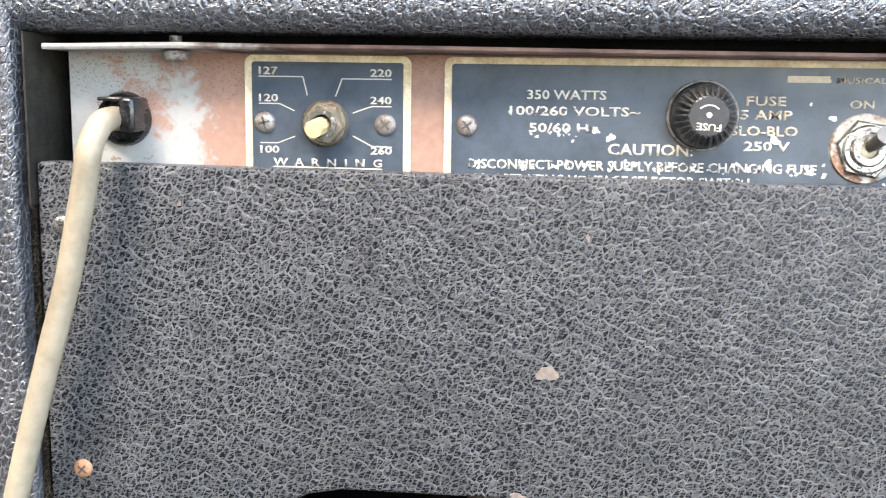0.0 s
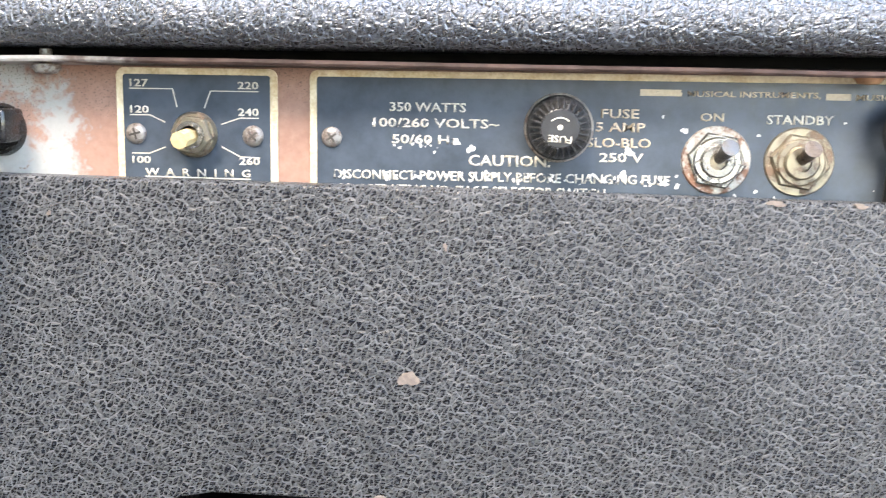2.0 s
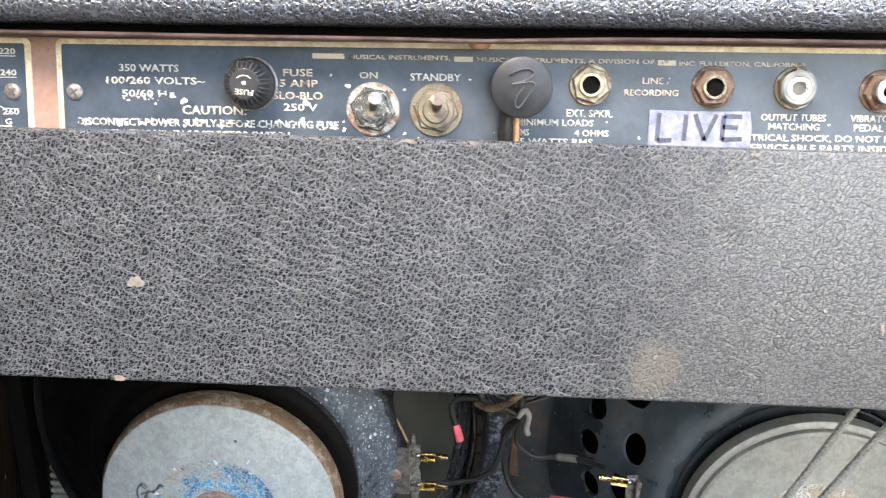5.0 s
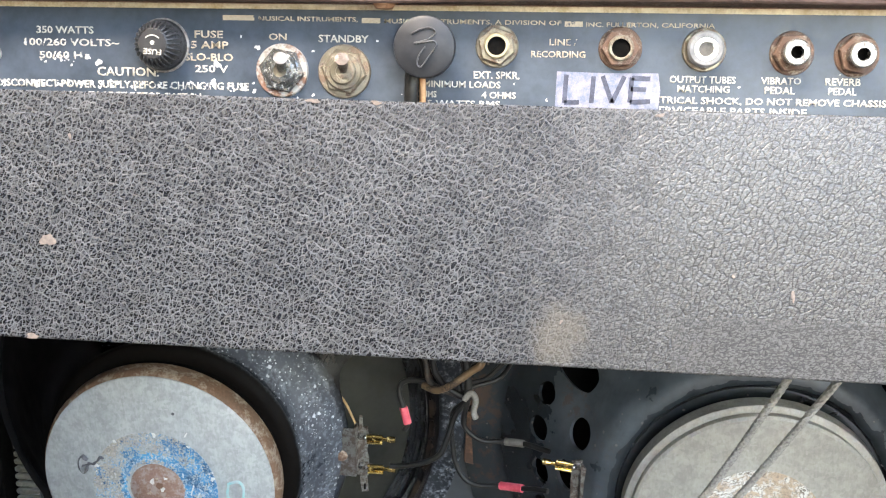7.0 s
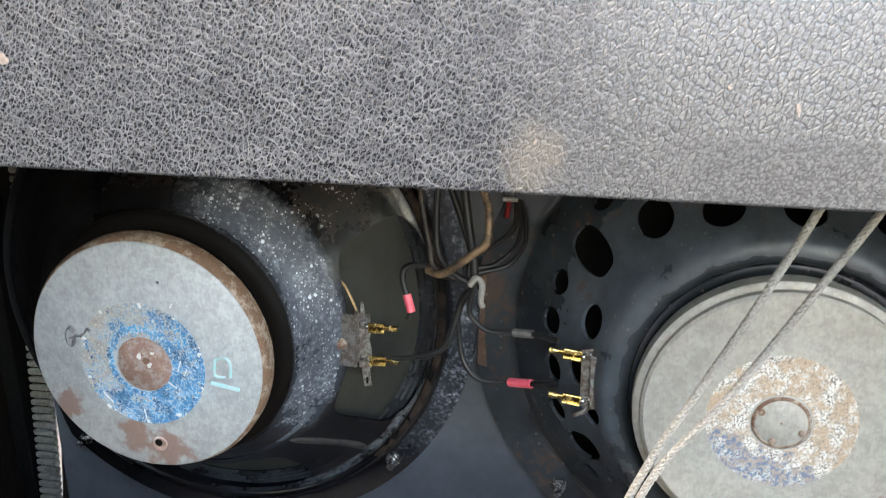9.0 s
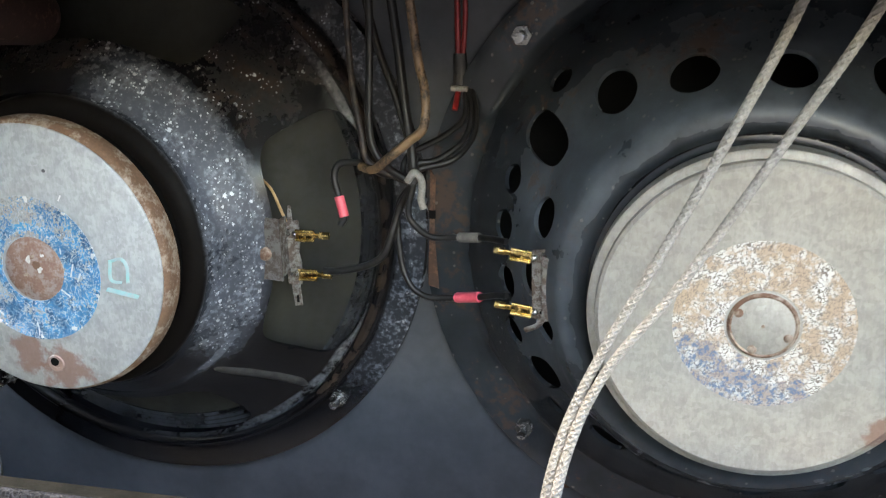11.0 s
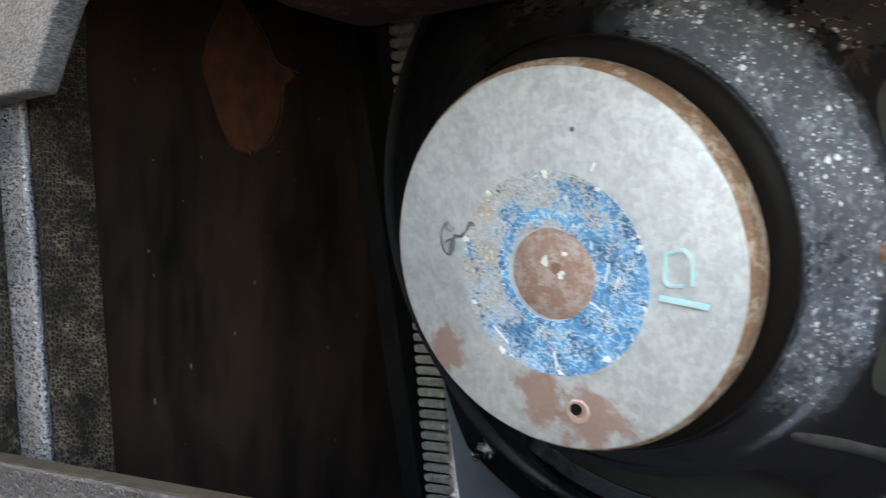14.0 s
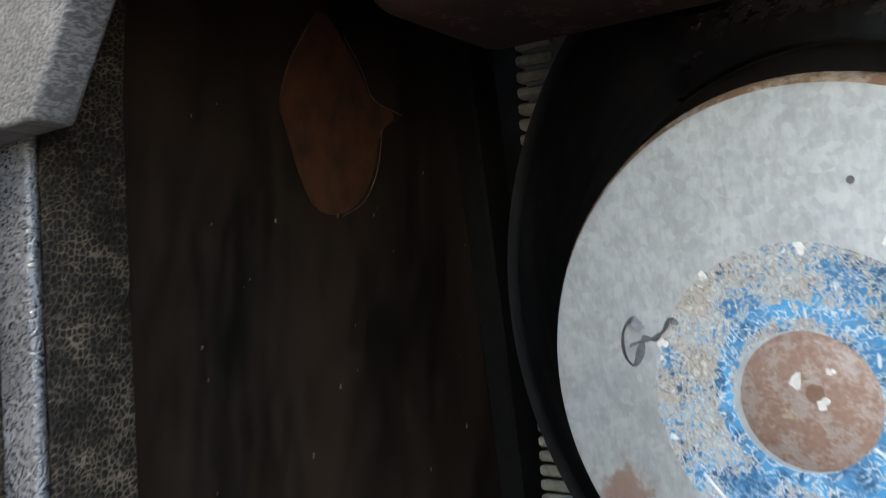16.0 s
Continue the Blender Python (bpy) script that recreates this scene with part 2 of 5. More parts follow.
GLOSS_BLACK = plain("glossy_black_plastic", (0.004, 0.004, 0.005), (0.012, 0.012, 0.013), 200, (0.15, 0.3), bump=0.00005)
PLUG_BLACK = plain("blue_black_rubber", (0.008, 0.009, 0.011), (0.020, 0.021, 0.024), 220, (0.42, 0.6), bump=0.00008, spec=0.35)
BLACK_MATT = plain("matt_black_rubber", (0.02, 0.02, 0.021), (0.05, 0.048, 0.046), 150, (0.5, 0.75))
NICKEL = rusty("rusted_nickel", (0.29, 0.285, 0.27), (0.19, 0.12, 0.08), 0.17, 0.85, (0.25, 0.7), 420)
NICKEL_DULL = rusty("dull_brown_nickel", (0.28, 0.245, 0.185), (0.17, 0.11, 0.07), 0.24, 0.8, (0.32, 0.75), 300)
RUST_NUT = rusty("rusted_nut", (0.32, 0.26, 0.20), (0.16, 0.09, 0.06), 0.36, 0.6, (0.35, 0.8), 300)
CHROME = rusty("worn_chrome", (0.42, 0.42, 0.41), (0.20, 0.16, 0.12), 0.18, 0.95, (0.15, 0.55), 300)
BRASS = rusty("gold_plated_brass", (0.85, 0.60, 0.22), (0.42, 0.26, 0.09), 0.18, 1.0, (0.16, 0.42), 380)
SCREW = rusty("tarnished_screw", (0.30, 0.275, 0.255), (0.17, 0.125, 0.105), 0.25, 0.6, (0.35, 0.75), 400)
SLOT = plain("dirty_slot", (0.035, 0.030, 0.027), (0.09, 0.075, 0.066), 400, (0.5, 0.8))
SCREW_TAN = rusty("rust_tan_screw", (0.55, 0.32, 0.2), (0.4, 0.2, 0.1), 0.4, 0.5, (0.3, 0.6), 400)
CREAM = plain("cream_cord_rubber", (0.185, 0.148, 0.100), (0.295, 0.248, 0.178), 40, (0.4, 0.6), bump=0.00008)
def polar(m):
    """Radius and angle in radians round the axis of the thing itself."""
    tc = m.t.nodes.new("ShaderNodeTexCoord").outputs["Object"]
    xyz = m.node("ShaderNodeSeparateXYZ", Vector=tc)
    x, z = xyz.outputs[0], xyz.outputs[2]
    rad = m.math("SQRT", m.math("ADD", m.math("MULTIPLY", x, x), m.math("MULTIPLY", z, z)))
    return rad, m.math("ARCTAN2", z, x)


def band(m, v, a, b, c, d):
    """Rises from a to b, falls from c to d."""
    return m.math("MULTIPLY", m.ramp(v, a, b), m.math("SUBTRACT", 1.0, m.ramp(v, c, d)))


def flecks(m, scale, least, warp=0.0005, fine=900):
    """Paint flecks of many sizes: round cells, each with a size of its own."""
    n = m.t.nodes.new("ShaderNodeTexVoronoi")
    m.plug(n.inputs["Vector"], m.warp(warp, fine))
    n.inputs["Scale"].default_value = scale
    pick = m.node("ShaderNodeSeparateXYZ", Vector=n.outputs["Color"]).outputs[0]
    size = m.math("MULTIPLY", m.ramp(pick, least, 1.0), 0.42)
    return m.math("SUBTRACT", 1.0, m.ramp(m.math("SUBTRACT", n.outputs["Distance"], size), -0.06, 0.03))


m = Mat("black_enamel_with_white_specks")
rad, ang = polar(m)
f, _ = m.noise(30, 4)
clump, _ = m.noise(85, 4, 0.6)
g, _ = m.noise(420, 4, 0.6)
h, _ = m.noise(1300, 2)
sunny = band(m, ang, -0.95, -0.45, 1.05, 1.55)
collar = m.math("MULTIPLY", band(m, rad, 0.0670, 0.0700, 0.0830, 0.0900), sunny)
ridge = m.math("MULTIPLY", band(m, rad, 0.0795, 0.0812, 0.0822, 0.0845), band(m, ang, -1.2, -0.8, 1.2, 1.6))
lip = m.math("MULTIPLY", band(m, rad, 0.1225, 0.1245, 0.1272, 0.1285), band(m, ang, -1.9, -0.5, 0.5, 0.8))
rim = m.math("MULTIPLY", m.ramp(rad, 0.1345, 0.1370), band(m, ang, -0.85, -0.3, 0.5, 0.9))
inner = m.math("SUBTRACT", 1.0, m.ramp(rad, 0.0672, 0.0690))
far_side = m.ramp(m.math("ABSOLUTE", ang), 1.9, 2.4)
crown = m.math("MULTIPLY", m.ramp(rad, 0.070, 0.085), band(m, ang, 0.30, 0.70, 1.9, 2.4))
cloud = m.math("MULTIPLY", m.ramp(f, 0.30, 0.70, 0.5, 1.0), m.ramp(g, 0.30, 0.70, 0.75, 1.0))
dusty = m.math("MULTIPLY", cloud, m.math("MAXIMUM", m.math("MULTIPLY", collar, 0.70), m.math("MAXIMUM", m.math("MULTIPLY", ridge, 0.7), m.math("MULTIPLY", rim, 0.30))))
c = m.mix(dusty, m.mix(m.ramp(f, 0.35, 0.65), (0.003, 0.003, 0.0035), (0.008, 0.008, 0.009)), (0.125, 0.140, 0.168))
# Pale lip: scuffs, with sky reflections on the window edge painted in.
c = m.mix(m.math("MULTIPLY", lip, m.ramp(m.math("MULTIPLY_ADD", g, 0.4, m.math("MULTIPLY", clump, 0.6)), 0.34, 0.66)), c, (0.16, 0.164, 0.168))
grime = m.math("MULTIPLY", crown, m.ramp(m.math("MULTIPLY_ADD", g, 0.45, m.math("MULTIPLY", f, 0.55)), 0.36, 0.74))
c = m.mix(m.math("MULTIPLY", grime, 0.42), c, m.mix(m.ramp(clump, 0.45, 0.65), (0.026, 0.025, 0.023), (0.085, 0.042, 0.018)))
seam = m.math("MULTIPLY", band(m, rad, 0.1282, 0.1295, 0.1325, 0.1342), m.math("MULTIPLY", band(m, ang, -1.0, -0.7, 0.6, 0.9), m.ramp(clump, 0.35, 0.6)))
c = m.mix(m.math("MULTIPLY", seam, 0.4), c, (0.075, 0.05, 0.035))
# Ring behind the magnet plate: shade of the gap put into the colour.
c = m.mix(inner, c, m.mix(g, (0.002, 0.0016, 0.0014), (0.006, 0.0044, 0.0036)))
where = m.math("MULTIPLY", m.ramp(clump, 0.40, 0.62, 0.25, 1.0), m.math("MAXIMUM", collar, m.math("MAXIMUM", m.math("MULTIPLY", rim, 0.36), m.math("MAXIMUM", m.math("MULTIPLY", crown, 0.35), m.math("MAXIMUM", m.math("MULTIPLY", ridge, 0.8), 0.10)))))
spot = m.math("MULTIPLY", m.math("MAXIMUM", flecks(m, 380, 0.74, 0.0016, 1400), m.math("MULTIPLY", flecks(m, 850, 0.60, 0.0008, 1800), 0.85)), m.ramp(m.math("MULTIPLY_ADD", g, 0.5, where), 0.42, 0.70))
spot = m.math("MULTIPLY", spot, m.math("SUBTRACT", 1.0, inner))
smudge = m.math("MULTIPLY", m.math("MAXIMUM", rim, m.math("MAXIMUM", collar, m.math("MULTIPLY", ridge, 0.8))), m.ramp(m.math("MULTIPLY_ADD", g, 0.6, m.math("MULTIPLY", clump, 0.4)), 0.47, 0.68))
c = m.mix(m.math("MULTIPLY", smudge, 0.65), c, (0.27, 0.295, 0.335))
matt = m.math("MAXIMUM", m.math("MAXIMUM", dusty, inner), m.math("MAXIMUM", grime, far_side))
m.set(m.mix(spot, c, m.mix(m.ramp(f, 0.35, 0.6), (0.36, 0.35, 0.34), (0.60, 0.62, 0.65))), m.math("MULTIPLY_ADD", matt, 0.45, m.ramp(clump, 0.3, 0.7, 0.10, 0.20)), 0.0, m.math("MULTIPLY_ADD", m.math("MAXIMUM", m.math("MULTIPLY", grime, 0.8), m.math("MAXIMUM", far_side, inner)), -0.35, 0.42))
m.bump(m.math("ADD", m.math("MULTIPLY_ADD", h, 0.15, m.math("MULTIPLY", g, 0.4)), m.math("MULTIPLY", spot, 0.7)), 0.00020, 0.7)
BASKET = m.m
m = Mat("dusty_blue_black_frame")
rad, ang = polar(m)
f, _ = m.noise(30, 4)
clump, _ = m.noise(70, 4, 0.6)
g, _ = m.noise(260, 4, 0.6)
collar = m.math("MULTIPLY", band(m, rad, 0.069, 0.077, 0.094, 0.118), m.math("SUBTRACT", 1.0, m.math("MULTIPLY", band(m, ang, -2.9, -2.3, -0.6, 0.0), 0.75)))
haze = m.math("MULTIPLY", m.ramp(clump, 0.25, 0.70, 0.25, 1.0), m.math("MULTIPLY_ADD", collar, 0.72, 0.10))
c = m.mix(haze, m.mix(m.ramp(f, 0.35, 0.65), (0.012, 0.014, 0.016), (0.028, 0.033, 0.037)), (0.085, 0.105, 0.125))
k = m.math("MULTIPLY", m.ramp(m.math("MULTIPLY_ADD", g, 0.5, m.math("MULTIPLY", f, 0.7)), 0.66, 0.76), m.ramp(rad, 0.085, 0.100, 0.25, 0.8))
c = m.mix(k, c, (0.075, 0.048, 0.035))
m.set(m.mix(m.math("MULTIPLY", flecks(m, 500, 0.93), 0.4), c, (0.25, 0.22, 0.20)), m.ramp(haze, 0.0, 0.8, 0.20, 0.5), 0.0, 0.6)
m.bump(m.math("MULTIPLY_ADD", g, 0.4, k), 0.0002, 0.5)
FRAME = m.m
RIB = plain("dusty_black_enamel", (0.009, 0.008, 0.008), (0.048, 0.044, 0.040), 190, (0.35, 0.7), bump=0.0004, spec=0.35)
CONE = plain("grey_green_paper_cone", (0.007, 0.0072, 0.0055), (0.029, 0.028, 0.020), 26, (0.7, 0.9))
def zinc(name, stains, a=(0.255, 0.265, 0.262), b=(0.39, 0.40, 0.395)):
    m = Mat(name)
    f, _ = m.noise(110, 6, 0.62)
    g, _ = m.noise(600, 4)
    cells = m.t.nodes.new("ShaderNodeTexVoronoi")
    m.plug(cells.inputs["Vector"], m.warp(0.006, 120))
    cells.inputs["Scale"].default_value = 520
    streak, _ = m.noise(1.0, 4, 0.6, m.moved((900, 500, 260), rot=(0, 0.2, 0)))
    spangle = m.node("ShaderNodeSeparateXYZ", Vector=cells.outputs["Color"]).outputs[0]
    blend = m.math("MULTIPLY_ADD", spangle, 0.12, m.math("MULTIPLY_ADD", streak, 0.30, m.math("MULTIPLY_ADD", g, 0.25, m.math("MULTIPLY", f, 0.45))))
    c = m.mix(m.ramp(blend, 0.38, 0.74), a, b)
    for x, z, r in stains:
        d = m.node("ShaderNodeVectorMath")
        d.operation = "DISTANCE"
        flat = m.node("ShaderNodeCombineXYZ", X=m.axis(0), Z=m.axis(2))
        m.plug(d.inputs[0], flat.outputs[0])
        d.inputs[1].default_value = (x, 0, z)
        near = m.ramp(m.math("MULTIPLY_ADD", m.math("SUBTRACT", f, 0.5), r * 2.6, d.outputs["Value"]), r * 0.55, r)
        c = m.mix(m.math("MULTIPLY", m.math("SUBTRACT", 1.0, near), 0.8), c, m.mix(g, (0.17, 0.085, 0.06), (0.30, 0.18, 0.14)))
    m.set(c, m.ramp(g, 0.3, 0.7, 0.42, 0.66), 0.25)
    m.bump(m.math("MULTIPLY_ADD", g, 0.5, f), 0.00025, 0.6)
    return m.m


ZINC = zinc("dull_zinc_plate_with_rust", [(-0.143, 0.206, 0.013), (-0.160, 0.212, 0.010), (-0.196, 0.226, 0.010), (-0.172, 0.232, 0.007)])
ZINC_BROWN = zinc("stained_grey_plate", [(0.196, 0.205, 0.010)], (0.28, 0.265, 0.232), (0.41, 0.388, 0.346))


def worn_label(name, inks, bare, centre, cover, fade, scale=520, tarnish=None):
    """Flaked print: inks over bare metal; fade: the way towards which the ink has worn off."""
    m = Mat(name)
    v = m.warp(0.004, 150)
    f, _ = m.noise(scale, 5, 0.65, v)
    g, _ = m.noise(110, 4, 0.6)
    scratch, _ = m.noise(300, 3, 0.5, m.moved((1, 1, 0.12), rot=(0, 0.5, 0)))
    along = m.math("MULTIPLY_ADD", m.math("SUBTRACT", m.axis(0), centre[0]), fade[0], m.math("MULTIPLY", m.math("SUBTRACT", m.axis(2), centre[1]), fade[1]))
    off_x, off_z = m.math("SUBTRACT", m.axis(0), centre[0]), m.math("DIVIDE", m.math("SUBTRACT", m.axis(2), centre[1]), 0.98)
    away = m.math("SQRT", m.math("ADD", m.math("MULTIPLY", off_x, off_x), m.math("MULTIPLY", off_z, off_z)))
    along = m.math("SUBTRACT", along, m.math("MULTIPLY", band(m, away, 0.0150, 0.0162, 0.0180, 0.0200), 0.16))
    k = m.ramp(m.math("ADD", m.math("MULTIPLY_ADD", f, 0.75, m.math("MULTIPLY", g, 0.55)), along), cover, cover + 0.07)
    ink = m.mix(m.ramp(g, 0.35, 0.65), inks[0], inks[1])
    patch, _ = m.noise(170, 3, 0.5, m.moved((1, 1, 1), rot=(0.4, 0.9, 0.2)))
    if tarnish:
        ink = m.mix(m.ramp(patch, 0.50, 0.62), ink, tuple(0.55 * c for c in inks[0]))
    ink = m.mix(m.ramp(f, 0.45, 0.62), ink, tuple(0.5 * a + 0.25 * b for a, b in zip(inks[1], bare)))
    worm, _ = m.noise(430, 3, 0.55, v)
    crack = m.math("SUBTRACT", 1.0, m.ramp(m.math("ABSOLUTE", m.math("SUBTRACT", worm, 0.5)), 0.006, 0.035))
    pale = m.math("MAXIMUM", m.ramp(scratch, 0.68, 0.72), m.math("MULTIPLY", crack, m.ramp(g, 0.30, 0.55)))
    m.set(m.mix(k, m.mix(pale, ink, (0.5, 0.52, 0.53)), m.mix(m.math("MULTIPLY", crack, 0.7), m.mix(m.ramp(f, 0.5, 0.7), m.mix(m.ramp(patch, 0.48, 0.56), bare, tarnish or bare), tuple(c * 1.5 for c in bare)), tuple(c * 0.4 for c in bare))), m.ramp(f, 0.3, 0.7, 0.35, 0.65))
    m.bump(m.math("SUBTRACT", 1.0, k), 0.0002, 0.6)
    return m.m


BLUE_LABEL = worn_label("worn_blue_foil_label", ((0.012, 0.12, 0.25), (0.03, 0.255, 0.47)), (0.30, 0.30, 0.285), (-0.1512, 0.2518), 0.635, (-2.2, 2.4), 950, (0.29, 0.255, 0.215))
m = Mat("flaked_cream_label")
v = m.warp(0.0012, 500)
worm, _ = m.noise(620, 2, 0.5, v)
pits = m.ramp(m.math("ABSOLUTE", m.math("SUBTRACT", worm, 0.5)), 0.02, 0.06)
f, _ = m.noise(140, 4, 0.6)
g, _ = m.noise(500, 4, 0.6)
rust = m.math("MULTIPLY", m.ramp(m.math("MULTIPLY_ADD", g, 0.35, m.math("MULTIPLY", f, 0.75)), 0.45, 0.62), 0.8)
bare = m.math("MAXIMUM", m.math("MULTIPLY", m.math("SUBTRACT", 1.0, pits), m.ramp(f, 0.36, 0.56, 1.0, 0.55)), m.ramp(g, 0.64, 0.70))
down = m.math("SUBTRACT", 0.2415, m.math("MULTIPLY_ADD", m.math("SUBTRACT", m.axis(0), 0.149), 0.35, m.axis(2)))
print_on = m.math("MULTIPLY", m.ramp(m.math("MULTIPLY_ADD", m.math("SUBTRACT", f, 0.5), 0.05, down), 0.012, 0.018), m.ramp(g, 0.40, 0.52, 0.9, 0.3))
ink = m.mix(g, (0.06, 0.12, 0.22), (0.13, 0.19, 0.28))
m.set(m.mix(print_on, m.mix(bare, m.mix(rust, m.mix(g, (0.55, 0.53, 0.48), (0.72, 0.71, 0.68)), (0.40, 0.26, 0.145)), m.mix(g, (0.10, 0.08, 0.065), (0.20, 0.17, 0.14))), ink), 0.55)
m.bump(m.math("SUBTRACT", 1.0, bare), 0.0002, 0.6)
WHITE_LABEL = m.m
CYAN = plain("turquoise_crayon", (0.31, 0.35, 0.345), (0.17, 0.40, 0.39), 380, (0.6, 0.8), bump=0)
MARKER = plain("blue_black_marker", (0.012, 0.014, 0.028), (0.055, 0.06, 0.09), 320, (0.4, 0.6), bump=0)
INK = plain("black_marker", (0.03, 0.03, 0.035), (0.10, 0.10, 0.11), 500, (0.5, 0.7), bump=0)
TAPE = plain("scuffed_white_tape", (0.075, 0.10, 0.15), (0.25, 0.228, 0.262), 230, (0.35, 0.55))
BARE = plain("bare_pinkish_board", (0.10, 0.080, 0.068), (0.19, 0.152, 0.130), 400, (0.7, 0.9))
CHIP = plain("bare_metal_chip", (0.44, 0.43, 0.40), (0.62, 0.60, 0.57), 500, (0.4, 0.6))
# Black of real holes, also used where shade is put into a part's colour.
HOLE = plain("dark_hole_and_shade", (0.003, 0.003, 0.003), (0.007, 0.0065, 0.006), 300, (0.7, 0.9), bump=0, spec=0.02)
RUST = rusty("rusted_plate_edge", (0.40, 0.32, 0.25), (0.20, 0.105, 0.065), 0.3, 0.3, (0.3, 0.7), 90)
WIRE = plain("black_wire", (0.006, 0.006, 0.006), (0.020, 0.019, 0.018), 150, (0.3, 0.5), bump=0, spec=0.3)
WIRE_TAN = rusty("tan_stained_wire", (0.24, 0.150, 0.082), (0.03, 0.02, 0.015), 0.26, 0.0, (0.4, 0.6), 160)
WIRE_BROWN = rusty("brown_stained_wire", (0.07, 0.045, 0.028), (0.015, 0.012, 0.010), 0.30, 0.0, (0.4, 0.6), 160)
PINK = plain("pink_sleeve", (0.75, 0.08, 0.12), (0.88, 0.16, 0.2), 200, (0.35, 0.5), bump=0)
RED = plain("red_sleeve", (0.20, 0.008, 0.010), (0.36, 0.02, 0.02), 200, (0.35, 0.5), bump=0)
BRAID = plain("grey_white_braid", (0.17, 0.158, 0.138), (0.34, 0.322, 0.288), 900, (0.6, 0.8))
GRILLE = plain("silver_grille_cloth", (0.085, 0.078, 0.062), (0.18, 0.165, 0.135), 300, (0.6, 0.8))
TRAFO = rusty("brown_painted_steel", (0.085, 0.030, 0.019), (0.028, 0.010, 0.007), 0.38, 0.0, (0.45, 0.75), 110)
STEEL = rusty("grey_steel_tab", (0.30, 0.29, 0.27), (0.12, 0.085, 0.065), 0.30, 0.6, (0.35, 0.7), 260)
WHITE_WALL = plain("white_wall_paint", (0.74, 0.73, 0.70), (0.82, 0.81, 0.79), 6, (0.7, 0.9))
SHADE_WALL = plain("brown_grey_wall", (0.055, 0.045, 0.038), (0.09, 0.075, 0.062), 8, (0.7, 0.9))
CREAM_WALL = plain("cream_wall_paint", (0.52, 0.44, 0.32), (0.60, 0.52, 0.40), 6, (0.7, 0.9))
FLOOR = plain("brown_floor_tile", (0.09, 0.07, 0.055), (0.15, 0.12, 0.09), 12, (0.4, 0.6))
TIMBER = plain("varnished_timber", (0.42, 0.24, 0.10), (0.55, 0.34, 0.16), 20, (0.4, 0.6), stretch=(1, 1, 0.1))


# ---- building helpers ----
def part(name, bm, material, parent=None, label="", smooth=None):
    me = bpy.data.meshes.new(name)
    bmesh.ops.recalc_face_normals(bm, faces=bm.faces)
    if smooth is not None:
        lim = radians(smooth)
        for f in bm.faces:
            f.smooth = True
        for e in bm.edges:
            e.smooth = len(e.link_faces) == 2 and e.calc_face_angle(0) < lim
    bm.to_mesh(me)
    bm.free()
    for m in material if isinstance(material, (list, tuple)) else (material,):
        me.materials.append(m)
    ob = new(name, me)
    if parent:
        ob.parent = parent
    return tagged(ob, label)


def thing(name, label, category, at=(0, 0, 0), group="", kind=""):
    ob = new(name)
    ob.empty_display_size = 0.02
    ob.location = at
    return tagged(ob, label, category, group, kind)


def box(x0, x1, y0, y1, z0, z1, bevel=0.0, segs=2, bm=None):
    own = bmesh.new()
    bmesh.ops.create_cube(own, size=1.0, matrix=Matrix.Translation(((x0 + x1) / 2, (y0 + y1) / 2, (z0 + z1) / 2)) @ Matrix.Diagonal((x1 - x0, y1 - y0, z1 - z0, 1)))
    if bevel:
        bmesh.ops.bevel(own, geom=own.edges[:], offset=bevel, segments=segs, affect="EDGES", profile=0.5)
    return join(bm, own)


def join(bm, other):
    if bm is None:
        return other
    me = bpy.data.meshes.new("tmp")
    other.to_mesh(me)
    other.free()
    bm.from_mesh(me)
    bpy.data.meshes.remove(me)
    return bm


def prism(outline, y0, y1, bevel=0.0, segs=3):
    """An outline in x and z, given thickness along y."""
    bm = bmesh.new()
    f = bm.faces.new([bm.verts.new((x, y0, z)) for x, z in outline])
    r = bmesh.ops.extrude_face_region(bm, geom=[f])
    bmesh.ops.translate(bm, verts=[v for v in r["geom"] if isinstance(v, bmesh.types.BMVert)], vec=(0, y1 - y0, 0))
    bmesh.ops.recalc_face_normals(bm, faces=bm.faces)
    if bevel:
        bmesh.ops.bevel(bm, geom=[e for e in bm.edges if e.calc_face_angle(0) > 0.6], offset=bevel, segments=segs, affect="EDGES", profile=0.5)
    return bm


def revolve(profile, segs=48, m=None, skip=None, closed=False, bm=None):
    """Spins (radius, depth) pairs round the local y axis; depth runs along +y. skip(i, angle) leaves faces out."""
    bm = bm or bmesh.new()
    m = m or Matrix()
    rings = []
    for r, d in profile:
        if r < 1e-6:
            rings.append([bm.verts.new(m @ Vector((0, d, 0)))] * segs)
        else:
            rings.append([bm.verts.new(m @ Vector((r * math.cos(a), d, r * math.sin(a)))) for a in (2 * math.pi * k / segs for k in range(segs))])
    pairs = list(zip(rings, rings[1:])) + ([(rings[-1], rings[0])] if closed else [])
    for i, (p, q) in enumerate(pairs):
        for k in range(segs):
            if skip and skip(i, 2 * math.pi * (k + 0.5) / segs):
                continue
            vs = []
            for v in (p[k], p[(k + 1) % segs], q[(k + 1) % segs], q[k]):
                if v not in vs:
                    vs.append(v)
            if len(vs) > 2:
                bm.faces.new(vs)
    return bm


def smooth_path(points, steps=8):
    pts = [Vector(p) for p in points]
    if len(pts) < 3:
        return pts
    pts = [2 * pts[0] - pts[1]] + pts + [2 * pts[-1] - pts[-2]]
    out = []
    for a, b, c, d in zip(pts, pts[1:], pts[2:], pts[3:]):
        for k in range(steps):
            t = k / steps
            out.append(0.5 * (2 * b + (c - a) * t + (2 * a - 5 * b + 4 * c - d) * t * t + (3 * b - a - 3 * c + d) * t ** 3))
    return out + [pts[-2]]


